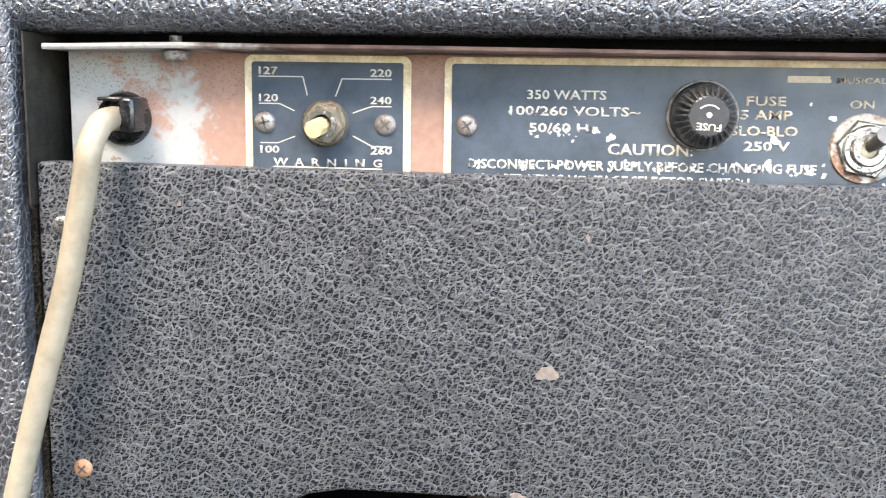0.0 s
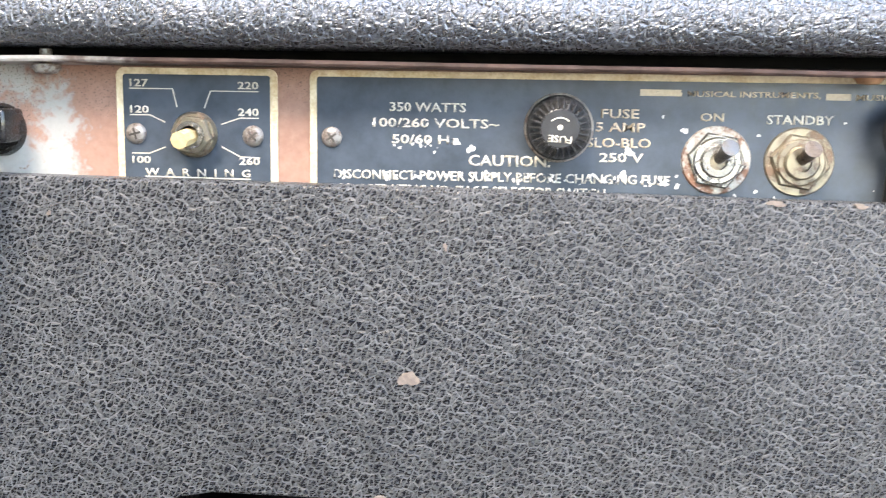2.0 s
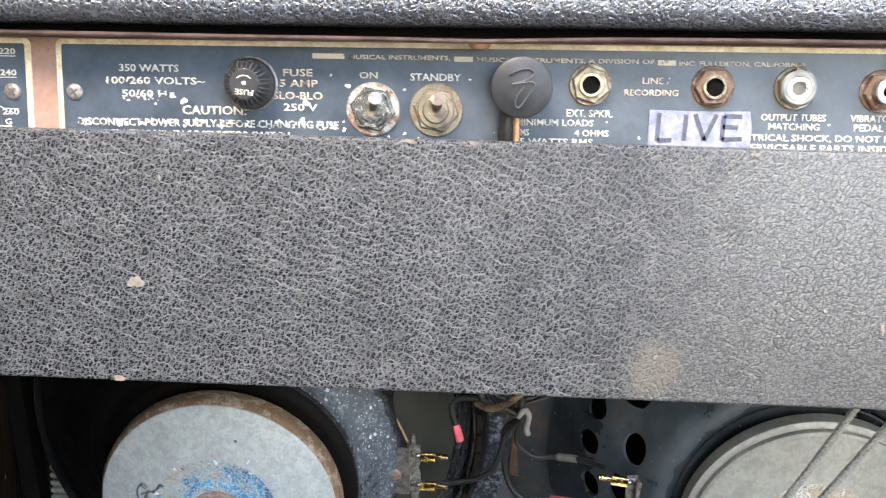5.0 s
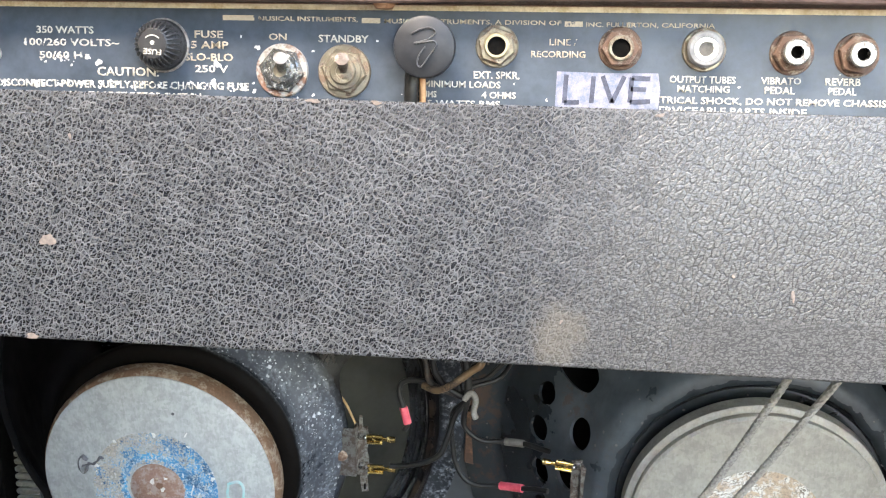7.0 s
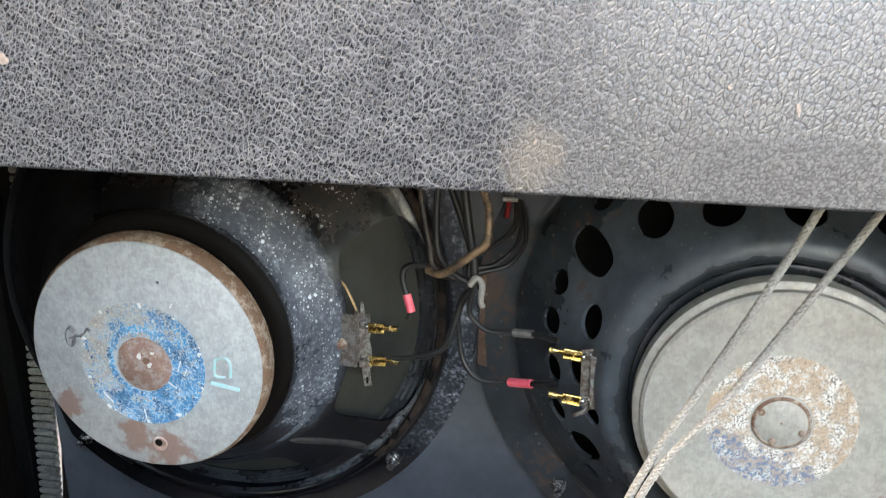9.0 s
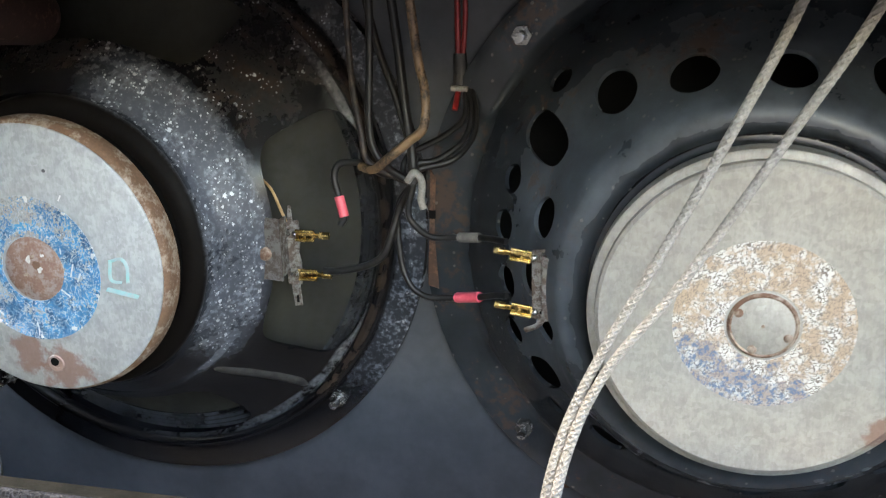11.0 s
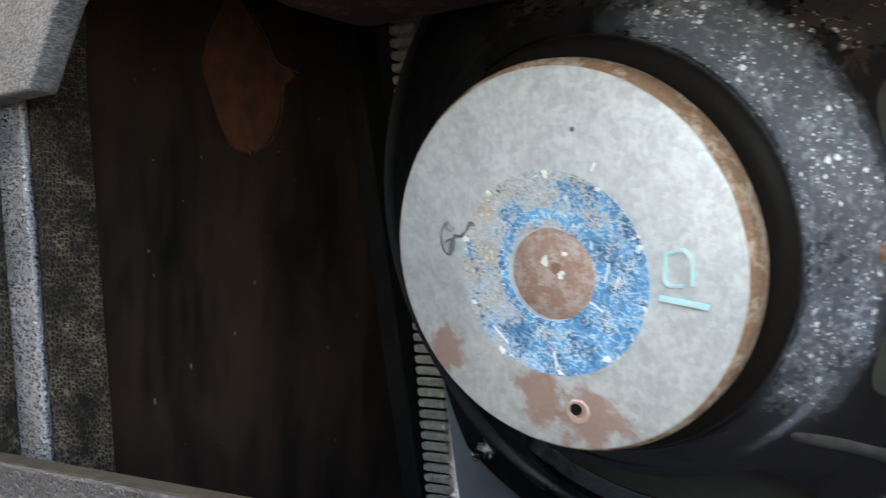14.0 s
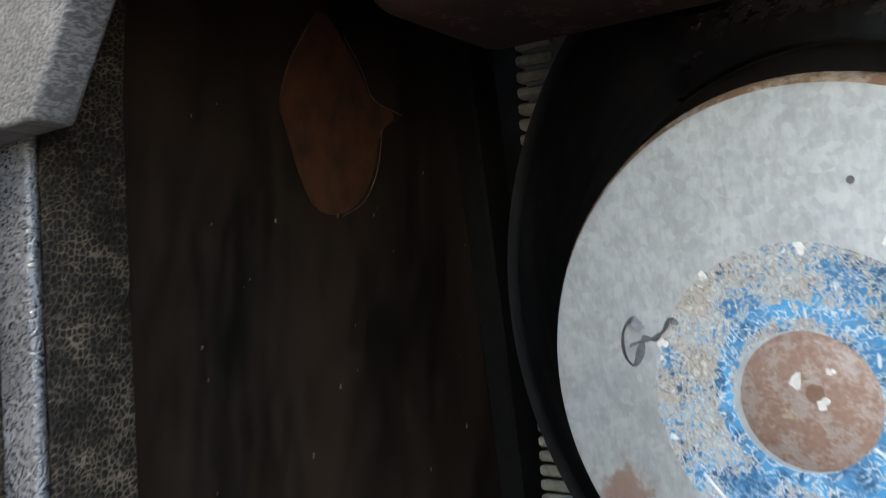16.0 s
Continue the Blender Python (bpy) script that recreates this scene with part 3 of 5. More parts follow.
def tube(points, radius, segs=10, steps=8, bm=None, flat=1.0, side=None):
    """A round tube along a smooth line through the points."""
    bm = bm or bmesh.new()
    path = smooth_path(points, steps)
    side = side and Vector(side)
    rings = []
    for i, p in enumerate(path):
        way = (path[min(i + 1, len(path) - 1)] - path[max(i - 1, 0)]).normalized()
        if side is None:
            side = way.orthogonal().normalized()
        side = (side - way * side.dot(way)).normalized()
        up = way.cross(side)
        r = radius(i / (len(path) - 1)) if callable(radius) else radius
        rings.append([bm.verts.new(p + r * (math.cos(a) * side + flat * math.sin(a) * up)) for a in (2 * math.pi * k / segs for k in range(segs))])
    for p, q in zip(rings, rings[1:]):
        for k in range(segs):
            bm.faces.new((p[k], p[(k + 1) % segs], q[(k + 1) % segs], q[k]))
    bm.faces.new(rings[0][::-1])
    bm.faces.new(rings[-1])
    return bm


def disc(r, d0, d1, at, segs=32, bevel=0.0, m=None):
    b = bevel
    prof = [(0, d0), (r - b, d0), (r, d0 + b), (r, d1), (0, d1)] if b else [(0, d0), (r, d0), (r, d1), (0, d1)]
    return revolve(prof, segs, Matrix.Translation(at) @ (m or Matrix()))


def rounded(x0, x1, z0, z1, r, n=5):
    pts = []
    for cx, cz, a0 in ((x1 - r, z1 - r, 0), (x0 + r, z1 - r, 90), (x0 + r, z0 + r, 180), (x1 - r, z0 + r, 270)):
        for k in range(n + 1):
            a = radians(a0 + 90 * k / n)
            pts.append((cx + r * math.cos(a), cz + r * math.sin(a)))
    return pts


# ---- the room round the amplifier ----
AMP_X, AMP_TOP, AMP_FRONT = 0.3200, 0.508, 0.280


def structure(name, bm, material, label):
    return tagged(part(name, bm, material), label, name.rstrip("_123"), kind="structure")


structure("floor", box(-6, 6, -6, 6, -0.1, 0.0), FLOOR, "brown tiled floor under the amplifier")
# Added out of view: covers the black below the horizon and reflects light.
structure("ground", box(-300, 300, -300, 300, -0.3, -0.02), plain("pale_dry_ground", (0.20, 0.18, 0.15), (0.32, 0.29, 0.24), 0.8, (0.8, 0.95)), "unseen pale ground added to lighten reflections below the horizon")
structure("wall_1", box(-1.6, -1.5, -5.0, 2.4, 0.0, 2.7), CREAM_WALL, "cream painted side wall")
structure("wall_2", box(-1.5, 4.0, 2.3, 2.4, 0.0, 0.35), WHITE_WALL, "white low wall under a wide window")
structure("wall_3", box(-1.5, 4.0, 2.3, 2.4, 2.2, 2.7), WHITE_WALL, "white wall over a wide window")
# Added behind the camera, out of view, to hold back light on the left.
structure("wall_4", box(-1.5, 0.16, -1.9, -1.8, 0.0, 2.3), SHADE_WALL, "unseen dark brown wall added to dim light and reflections from the left")
structure("ceiling", box(-1.6, 4.1, 0.9, 2.4, 2.7, 2.8), WHITE_WALL, "white ceiling of the open porch")

# ---- amplifier cabinet ----
cab = thing("amplifier_cabinet", "open-backed guitar amplifier cabinet covered in worn black tolex", "amplifier cabinet")
R = 0.0096
part("top_board", box(-AMP_X, AMP_X, -0.006, AMP_FRONT, 0.4885, AMP_TOP, R, 8), TOLEX_EDGE, cab, smooth=50)
def leaning(bm, low=0.0):
    """The lower half of the side leans a little towards the front."""
    for v in bm.verts:
        v.co.y += 0.071 * max(low, 0.318 - v.co.z)
    return bm


def upright(x0, x1, y0, y1, z0, z1, bevel=0.0, segs=2, low=0.0):
    bm = box(x0, x1, y0, y1, z0, z1, bevel, segs)
    for z in (0.318 - low, 0.25):
        bmesh.ops.bisect_plane(bm, geom=bm.verts[:] + bm.edges[:] + bm.faces[:], plane_co=(0, 0, z), plane_no=(0, 0, 1))
    return leaning(bm, low)


for sx in (-1, 1):
    xs = sorted((sx * 0.3062, sx * (AMP_X - 0.0003)))
    part("side_board", upright(*xs, -0.0008, AMP_FRONT - 0.021, 0.012, 0.4975, 0.0026, 4, -0.075), TOLEX_SIDE, cab, smooth=50)
    xs = sorted((sx * 0.3066, sx * 0.3040))
    part("side_return", upright(*xs, 0.0012, 0.0356, 0.034, 0.4880), TOLEX_BROWN, cab, "worn brown-black inner edge with its shade in the colour")
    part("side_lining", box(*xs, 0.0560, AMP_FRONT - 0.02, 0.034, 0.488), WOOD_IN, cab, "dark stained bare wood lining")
    xs = sorted((sx * 0.3040, sx * 0.3034))
    part("side_cheek", box(*xs, -0.0030, 0.0340, 0.4380, 0.4880), WORN, cab, "scuffed brown-black cheek beside the chassis")
    xs = sorted((sx * 0.3040, sx * 0.3035))
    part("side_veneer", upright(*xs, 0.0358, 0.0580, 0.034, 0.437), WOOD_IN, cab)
    xs = sorted((sx * 0.3040, sx * 0.2888))
    part("batten", upright(*xs, 0.0095, 0.0130, 0.034, 0.436, 0.0015, 3), TOLEX_BATTEN, cab, "tolex-covered batten face", smooth=50)
    xs = sorted((sx * 0.3040, sx * 0.2892))
    part("batten_flank", upright(*xs, 0.0132, 0.0352, 0.034, 0.436, 0.0006, 2), TOLEX_BROWN, cab, "worn brown-black batten flank with its shade in the colour", smooth=50)
part("bottom_board", box(-0.3058, 0.3058, 0.016, AMP_FRONT, 0.012, 0.034, 0.004, 3), TOLEX_EDGE, cab, smooth=50)
SLOPE = -0.20
BAF = Matrix.Translation((0, 0.2257, 0.13)) @ Matrix(((1, 0, 0, 0), (0, 1, SLOPE, 0), (0, 0, 1, 0), (0, 0, 0, 1)))
bm = box(-0.2730, 0.2730, 0.0, 0.014, -0.093, 0.345, 0.001, 1)
bmesh.ops.transform(bm, matrix=BAF, verts=bm.verts)
part("baffle", bm, BAFFLE, cab, "grey-black painted speaker baffle board")
for sx in (-1, 1):
    bm = bmesh.new()
    for k in range(83):
        z = -0.093 + k * 0.0053
        lean = 0.075 * (z - 0.04)
        xs = sorted((sx * (0.2885 - lean), sx * (0.2740 - lean)))
        box(*xs, -0.0025, 0.0025, z, z + 0.0036, 0.0008, 1, bm=bm)
    bmesh.ops.transform(bm, matrix=BAF, verts=bm.verts)
    xs = sorted((sx * 0.3034, sx * 0.2928))
    cleat = box(*xs, -0.004, 0.012, -0.093, 0.345, 0.001, 1)
    bmesh.ops.transform(cleat, matrix=BAF, verts=cleat.verts)
    # Near-black colour stands for the shade in the cabinet corner.
    part("corner_cleat", cleat, HOLE, cab, "corner cleat coloured near-black for the shade in the corner")
    part("grille_cloth_edge", bm, GRILLE, cab, "ribbed silver-grey grille cloth turned round the baffle")
leaf = [(0.112, 0.374), (0.121, 0.366), (0.129, 0.357), (0.135, 0.348), (0.149, 0.345), (0.139, 0.338), (0.137, 0.325), (0.131, 0.314), (0.121, 0.308), (0.110, 0.309), (0.104, 0.318), (0.099, 0.330), (0.094, 0.341), (0.098, 0.353), (0.105, 0.365)]
smooth_leaf = []
for (ya, za), (yb, zb) in zip(leaf, leaf[1:] + leaf[:1]):
    smooth_leaf += [(0.75 * ya + 0.25 * yb, 0.75 * za + 0.25 * zb), (0.25 * ya + 0.75 * yb, 0.25 * za + 0.75 * zb)]
bm = prism(smooth_leaf, 0, 0.0012)
bmesh.ops.transform(bm, matrix=Matrix.Translation((-0.3038, 0.002, -0.0075)) @ Matrix.Rotation(radians(90), 4, "Z"), verts=bm.verts)
part("bare_patch", bm, PATCH, cab, "brown bare wood patch")
for run in (leaf[1:5], leaf[5:9], leaf[12:]):
    part("patch_edge", tube([(-0.3026, y + 0.002, z - 0.0075) for y, z in run], 0.00012, 5, 4), PATCH_RIM, cab)
rng = random.Random(11)
for k in range(34):
    y, z = rng.uniform(0.06, 0.20), rng.uniform(0.14, 0.33)
    a = rng.uniform(0.0002, 0.0007)
    part("wood_nick", box(-0.3042, -0.3038, y, y + a, z, z + a * rng.uniform(1, 4)), NICK, cab)
part("front_grille", box(-0.3, 0.3, 0.264, 0.272, 0.034, 0.488), GRILLE, cab)

# ---- back panels ----
ARM = [(0.3030, 0.3025), (0.2665, 0.3034), (0.2602, 0.314), (0.2520, 0.327), (0.243, 0.3365), (0.232, 0.344), (0.222, 0.3485), (0.212, 0.3505)]
out = [(x, z) for x, z in ARM] + [(-x, z) for x, z in reversed(ARM)] + [(-0.3030, 0.4470), (0.3030, 0.4470)]
out = [(x, z - 0.0120 * x) for x, z in out]
upper = thing("upper_back_panel", "upper back panel in scuffed black tolex with dusty creases", "back panel")
part("panel_board", prism(out, 0.0, 0.0095, 0.0012), TOLEX, upper, smooth=50)
lower = thing("lower_back_panel", "lower back panel in black tolex with a dusty top edge", "back panel")
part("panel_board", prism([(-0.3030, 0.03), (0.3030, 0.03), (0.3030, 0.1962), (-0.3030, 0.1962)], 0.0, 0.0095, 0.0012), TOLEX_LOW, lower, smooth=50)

part("top_edge", box(-0.3020, 0.3020, 0.0012, 0.0090, 0.1960, 0.1966, 0.0002, 1), BOARD_EDGE, lower, "worn board edge")

# ---- small hardware ----
def text(body, x0, x1, zc, h, y, material, parent, name="lettering", turn=0):
    """Printed words between x0 and x1 at the height zc, facing the back of the amplifier."""
    cu = bpy.data.curves.new(name, "FONT")
    cu.body, cu.size, cu.extrude, cu.resolution_u, cu.offset = body, 1.0, 0.0, 2, 0.018
    tmp = new(name, cu)
    me = bpy.data.meshes.new_from_object(tmp.evaluated_get(bpy.context.evaluated_depsgraph_get()))
    bpy.data.objects.remove(tmp)
    bpy.data.curves.remove(cu)
    bm = bmesh.new()
    bm.from_mesh(me)
    bpy.data.meshes.remove(me)
    lo = [min(v.co[i] for v in bm.verts) for i in (0, 1)]
    hi = [max(v.co[i] for v in bm.verts) for i in (0, 1)]
    c, s_ = math.cos(radians(turn)), math.sin(radians(turn))
    xc = (x0 + x1) / 2
    for v in bm.verts:
        u = ((v.co.x - lo[0]) / (hi[0] - lo[0]) - 0.5) * (x1 - x0)
        w = ((v.co.y - lo[1]) / (hi[1] - lo[1]) - 0.5) * h
        v.co = (xc + u * c - w * s_, y, zc + u * s_ + w * c)
    r = bmesh.ops.extrude_face_region(bm, geom=bm.faces[:])
    bmesh.ops.translate(bm, verts=[v for v in r["geom"] if isinstance(v, bmesh.types.BMVert)], vec=(0, -0.00015, 0))
    return part(name, bm, material, parent)


def bar(x0, z0, x1, z1, w, y, material, parent, name="printed_line", deep=0.00015):
    d = Vector((x1 - x0, 0, z1 - z0)).normalized()
    n = Vector((-d.z, 0, d.x)) * w / 2
    a, b = Vector((x0, 0, z0)), Vector((x1, 0, z1))
    return part(name, prism([(p.x, p.z) for p in (a - n, b - n, b + n, a + n)], y - deep, y), material, parent)


def blob(x, z, r, seed, y, material, parent, name, deep=0.0002, tall=1.0):
    rng = random.Random(seed)
    pts = []
    wob = [rng.uniform(0, 6.28) for _ in range(3)]
    for k in range(22):
        a = 2 * math.pi * k / 22
        q = r * (0.85 + 0.22 * math.sin(2 * a + wob[0]) + 0.14 * math.sin(3 * a + wob[1]) + 0.10 * math.sin(5 * a + wob[2]))
        pts.append((x + q * math.cos(a), z + tall * q * math.sin(a)))
    return part(name, prism(pts, y - deep, y), material, parent)


def screw(at, r, material, parent, name="screw", turn=20):
    """A pan-head cross-slot screw that looks towards -y."""
    x, y, z = at
    prof = [(0, -0.42 * r), (0.45 * r, -0.40 * r), (0.8 * r, -0.28 * r), (0.97 * r, -0.1 * r), (r, 0.12 * r), (0, 0.12 * r)]
    ob = part(name, revolve(prof, 20, Matrix.Translation(at)), material, parent, smooth=50)
    for a in (turn, turn + 90):
        c, s_ = math.cos(radians(a)), math.sin(radians(a))
        p = [(u * c - v * s_, u * s_ + v * c) for u, v in ((-0.55 * r, -0.1 * r), (0.55 * r, -0.1 * r), (0.55 * r, 0.1 * r), (-0.55 * r, 0.1 * r))]
        bm = prism([(x + u, z + v) for u, v in p], y - 0.44 * r, y - 0.2 * r)
        part("slot", bm, SLOT, ob)
    return ob


def hexagon(r, d0, d1, at, material, parent, name="nut", bore=0.0, turn=10):
    prof = [(bore, d0), (r * 0.93, d0), (r, d0 + 0.08 * r), (r, d1), (bore, d1)]
    m = Matrix.Translation(at) @ Matrix.Rotation(radians(turn), 4, "Y")
    return part(name, revolve(prof, 6, m, closed=bore > 0), material, parent)


def ring(r0, r1, d0, d1, at, material, parent, name, segs=32, bev=0.0):
    prof = [(r0, d0), (r1 - bev, d0), (r1, d0 + bev), (r1, d1), (r0, d1)]
    return part(name, revolve(prof, segs, Matrix.Translation(at), closed=True), material, parent, smooth=40)


def cut_surface(profile, segs, step, holes):
    """A spun shell with round-cornered holes. holes: (radius, degrees, half width in metres along the wall, half width in degrees, power)."""
    fine = [profile[0]]
    for (r0, d0), (r1, d1) in zip(profile, profile[1:]):
        n = max(1, round(math.hypot(r1 - r0, d1 - d0) / step))
        fine += [(r0 + (r1 - r0) * k / n, d0 + (d1 - d0) * k / n) for k in range(1, n + 1)]
    run = [0.0]
    for (r0, d0), (r1, d1) in zip(fine, fine[1:]):
        run.append(run[-1] + math.hypot(r1 - r0, d1 - d0))

    def along(radius):
        return min(range(len(fine)), key=lambda i: abs(fine[i][0] - radius) + (0 if fine[i][1] > profile[1][1] or radius < 0.07 else 0.002))

    def place(u, deg):
        u = min(max(u, 0), run[-1])
        i = max(k for k in range(len(run)) if run[k] <= u + 1e-9)
        i = min(i, len(run) - 2)
        t = (u - run[i]) / max(run[i + 1] - run[i], 1e-9)
        r, d = (fine[i][0] + t * (fine[i + 1][0] - fine[i][0]), fine[i][1] + t * (fine[i + 1][1] - fine[i][1]))
        a = radians(deg)
        return Vector((r * math.cos(a), d, r * math.sin(a)))

    uv = {(i, k): (run[i], 360.0 * k / segs) for i in range(len(fine)) for k in range(segs)}
    inside = {}
    for radius, deg, hu, hd, power in holes:
        u0 = run[along(radius)]
        level = {}
        for key, (u, a) in uv.items():
            da = (a - deg + 180) % 360 - 180
            if abs(u - u0) < hu * 1.01 and abs(da) < hd * 1.01:
                f = ((abs(u - u0) / hu) ** power + (abs(da) / hd) ** power) ** (1 / power)
                if f < 1:
                    level[key] = f
        for (i, k), f in level.items():
            near = [(i + a, (k + b) % segs) for a in (-1, 0, 1) for b in (-1, 0, 1) if (a or b)]
            inside[(i, k)] = True
            if f > 0.05 and any(n not in level for n in near):
                u, a = uv[(i, k)]
                da = (a - deg + 180) % 360 - 180
                uv[(i, k)] = (u0 + (u - u0) / f, deg + da / f)
    bm = bmesh.new()
    vs = {key: bm.verts.new(place(*val)) for key, val in uv.items()}
    for i in range(len(fine) - 1):
        for k in range(segs):
            q = [(i, k), (i, (k + 1) % segs), (i + 1, (k + 1) % segs), (i + 1, k)]
            if all(p in inside for p in q):
                continue
            bm.faces.new([vs[p] for p in q])
    bmesh.ops.delete(bm, geom=[v for v in bm.verts if not v.link_faces], context="VERTS")
    return bm


# ---- chassis ----
chassis = thing("amplifier_chassis", "steel amplifier chassis with worn reddish primer and printed plates", "chassis")
CF = 0.014
part("rear_plate", box(-0.298, 0.298, CF, CF + 0.0015, 0.372, 0.4835), COPPER, chassis)
bm = bmesh.new()
N = 60
rows = []
for k in range(N + 1):
    x = -0.3 + 0.6 * k / N
    dip = 0.0004 * math.exp(-((x + 0.262) / 0.018) ** 2) - 0.0008 * math.exp(-((x + 0.022) / 0.03) ** 2) + 0.0004 * math.sin(x * 21)
    rows.append([bm.verts.new((x, y, z + dip * (1 if y < 0.01 else 0))) for y, z in ((0.0008, 0.4840), (0.0012, 0.4833), (CF, 0.4833), (CF + 0.10, 0.4833), (CF + 0.10, 0.4850), (CF, 0.4850), (0.0012, 0.4850))])
for p, q in zip(rows, rows[1:]):
    for k in range(7):
        bm.faces.new((p[k], p[(k + 1) % 7], q[(k + 1) % 7], q[k]))
bm.faces.new(rows[0])
bm.faces.new(rows[-1][::-1])
part("flange", bm, FLANGE, chassis, "brown rusted steel flange")
part("chassis_tray", box(-0.298, 0.298, CF + 0.002, 0.165, 0.375, 0.483), BLACK_MATT, chassis, "dark underside of the chassis")
# Added black sheet: stands for the shade between flange and top board.
part("gap_shade", box(-0.297, 0.297, 0.016, 0.10, 0.4851, 0.4884), HOLE, chassis, "black sheet added for the shade in the gap over the flange")
for x, mt in ((-0.262, STEEL), (-0.022, SCREW_TAN)):
    part("flange_screw", revolve([(0, 0.0), (0.003, 0.0003), (0.0042, 0.0018), (0.0042, 0.0030), (0.0018, 0.0030), (0.0018, 0.0075 if x < -0.1 else 0.0038), (0, 0.0075 if x < -0.1 else 0.0038)], 20, Matrix.Translation((x, 0.0065, 0.4802 if x < -0.1 else 0.4805)) @ Matrix.Rotation(radians(90), 4, "X")), mt, chassis, smooth=40)


def printed_plate(name, x0, x1, z0, z1):
    p = part(name, prism(rounded(x0, x1, z0, z1, 0.0025), CF - 0.0007, CF), GOLD, chassis, "dark blue-grey printed plate with a worn gold border")
    b = 0.0022
    part("plate_field", prism(rounded(x0 + b, x1 - b, z0 + b, z1 - b * 0.9, 0.0008), CF - 0.0010, CF - 0.0007), PLATE, p)
    return p


YT = CF - 0.0010
volt = printed_plate("voltage_plate", -0.2435, -0.1935, 0.432, 0.4828)
main = printed_plate("main_plate", -0.1835, 0.292, 0.432, 0.4828)
for body, x0, x1, z in (("127", -0.2392, -0.2334, 0.4782), ("120", -0.2392, -0.2334, 0.4702), ("100", -0.2390, -0.2332, 0.4548), ("220", -0.2056, -0.1992, 0.4778), ("240", -0.2056, -0.1992, 0.4698), ("260", -0.2054, -0.1990, 0.4549)):
    text(body, x0, x1, z, 0.0023, YT, LETTER, volt)
for pts in ([(-0.2392, 0.4765), (-0.2258, 0.4765), (-0.2245, 0.4710)], [(-0.1992, 0.4760), (-0.2140, 0.4760), (-0.2160, 0.4708)], [(-0.2392, 0.4685), (-0.2330, 0.4685), (-0.2284, 0.4664)], [(-0.1992, 0.4680), (-0.2050, 0.4680), (-0.2108, 0.4660)], [(-0.2390, 0.4568), (-0.2335, 0.4568), (-0.2284, 0.4588)], [(-0.1990, 0.4560), (-0.2050, 0.4562), (-0.2108, 0.4592)]):
    for (xa, za), (xb, zb) in zip(pts, pts[1:]):
        bar(xa, za, xb, zb, 0.00035, YT, LETTER, volt)
text("W  A  R  N  I  N  G", -0.2350, -0.2020, 0.4511, 0.0024, YT, LETTER, volt)
bar(-0.2350, 0.4497, -0.2020, 0.4494, 0.0004, YT, LETTER, volt)
sel = part("voltage_selector", revolve([(0.003, -0.0022), (0.0063, -0.0022), (0.0070, -0.0010), (0.0070, 0), (0.003, 0)], 40, Matrix.Translation((-0.219, YT, 0.4628)), closed=True), NICKEL_DULL, chassis, "tarnished voltage selector with a brass stub", smooth=40)
hexagon(0.0064, -0.0046, -0.0022, (-0.219, YT, 0.4628), NICKEL_DULL, sel, bore=0.0035)
ring(0.0028, 0.0042, -0.0062, -0.0046, (-0.219, YT, 0.4628), NICKEL, sel, "collar")
part("stub", tube([(-0.2190, YT, 0.4628), (-0.2198, YT - 0.006, 0.4621), (-0.2205, YT - 0.0110, 0.4614)], 0.0027, 8), plain("cream_brass", (0.42, 0.30, 0.14), (0.58, 0.46, 0.26), 300, (0.35, 0.5)), sel)
for x, z, tn in ((-0.2375, 0.4628, 15), (-0.2010, 0.4626, 40)):
    screw((x, YT, z), 0.0033, SCREW, chassis, "plate_screw", tn)
screw((-0.1768, YT, 0.4628), 0.0032, SCREW, chassis, "plate_screw", 35)

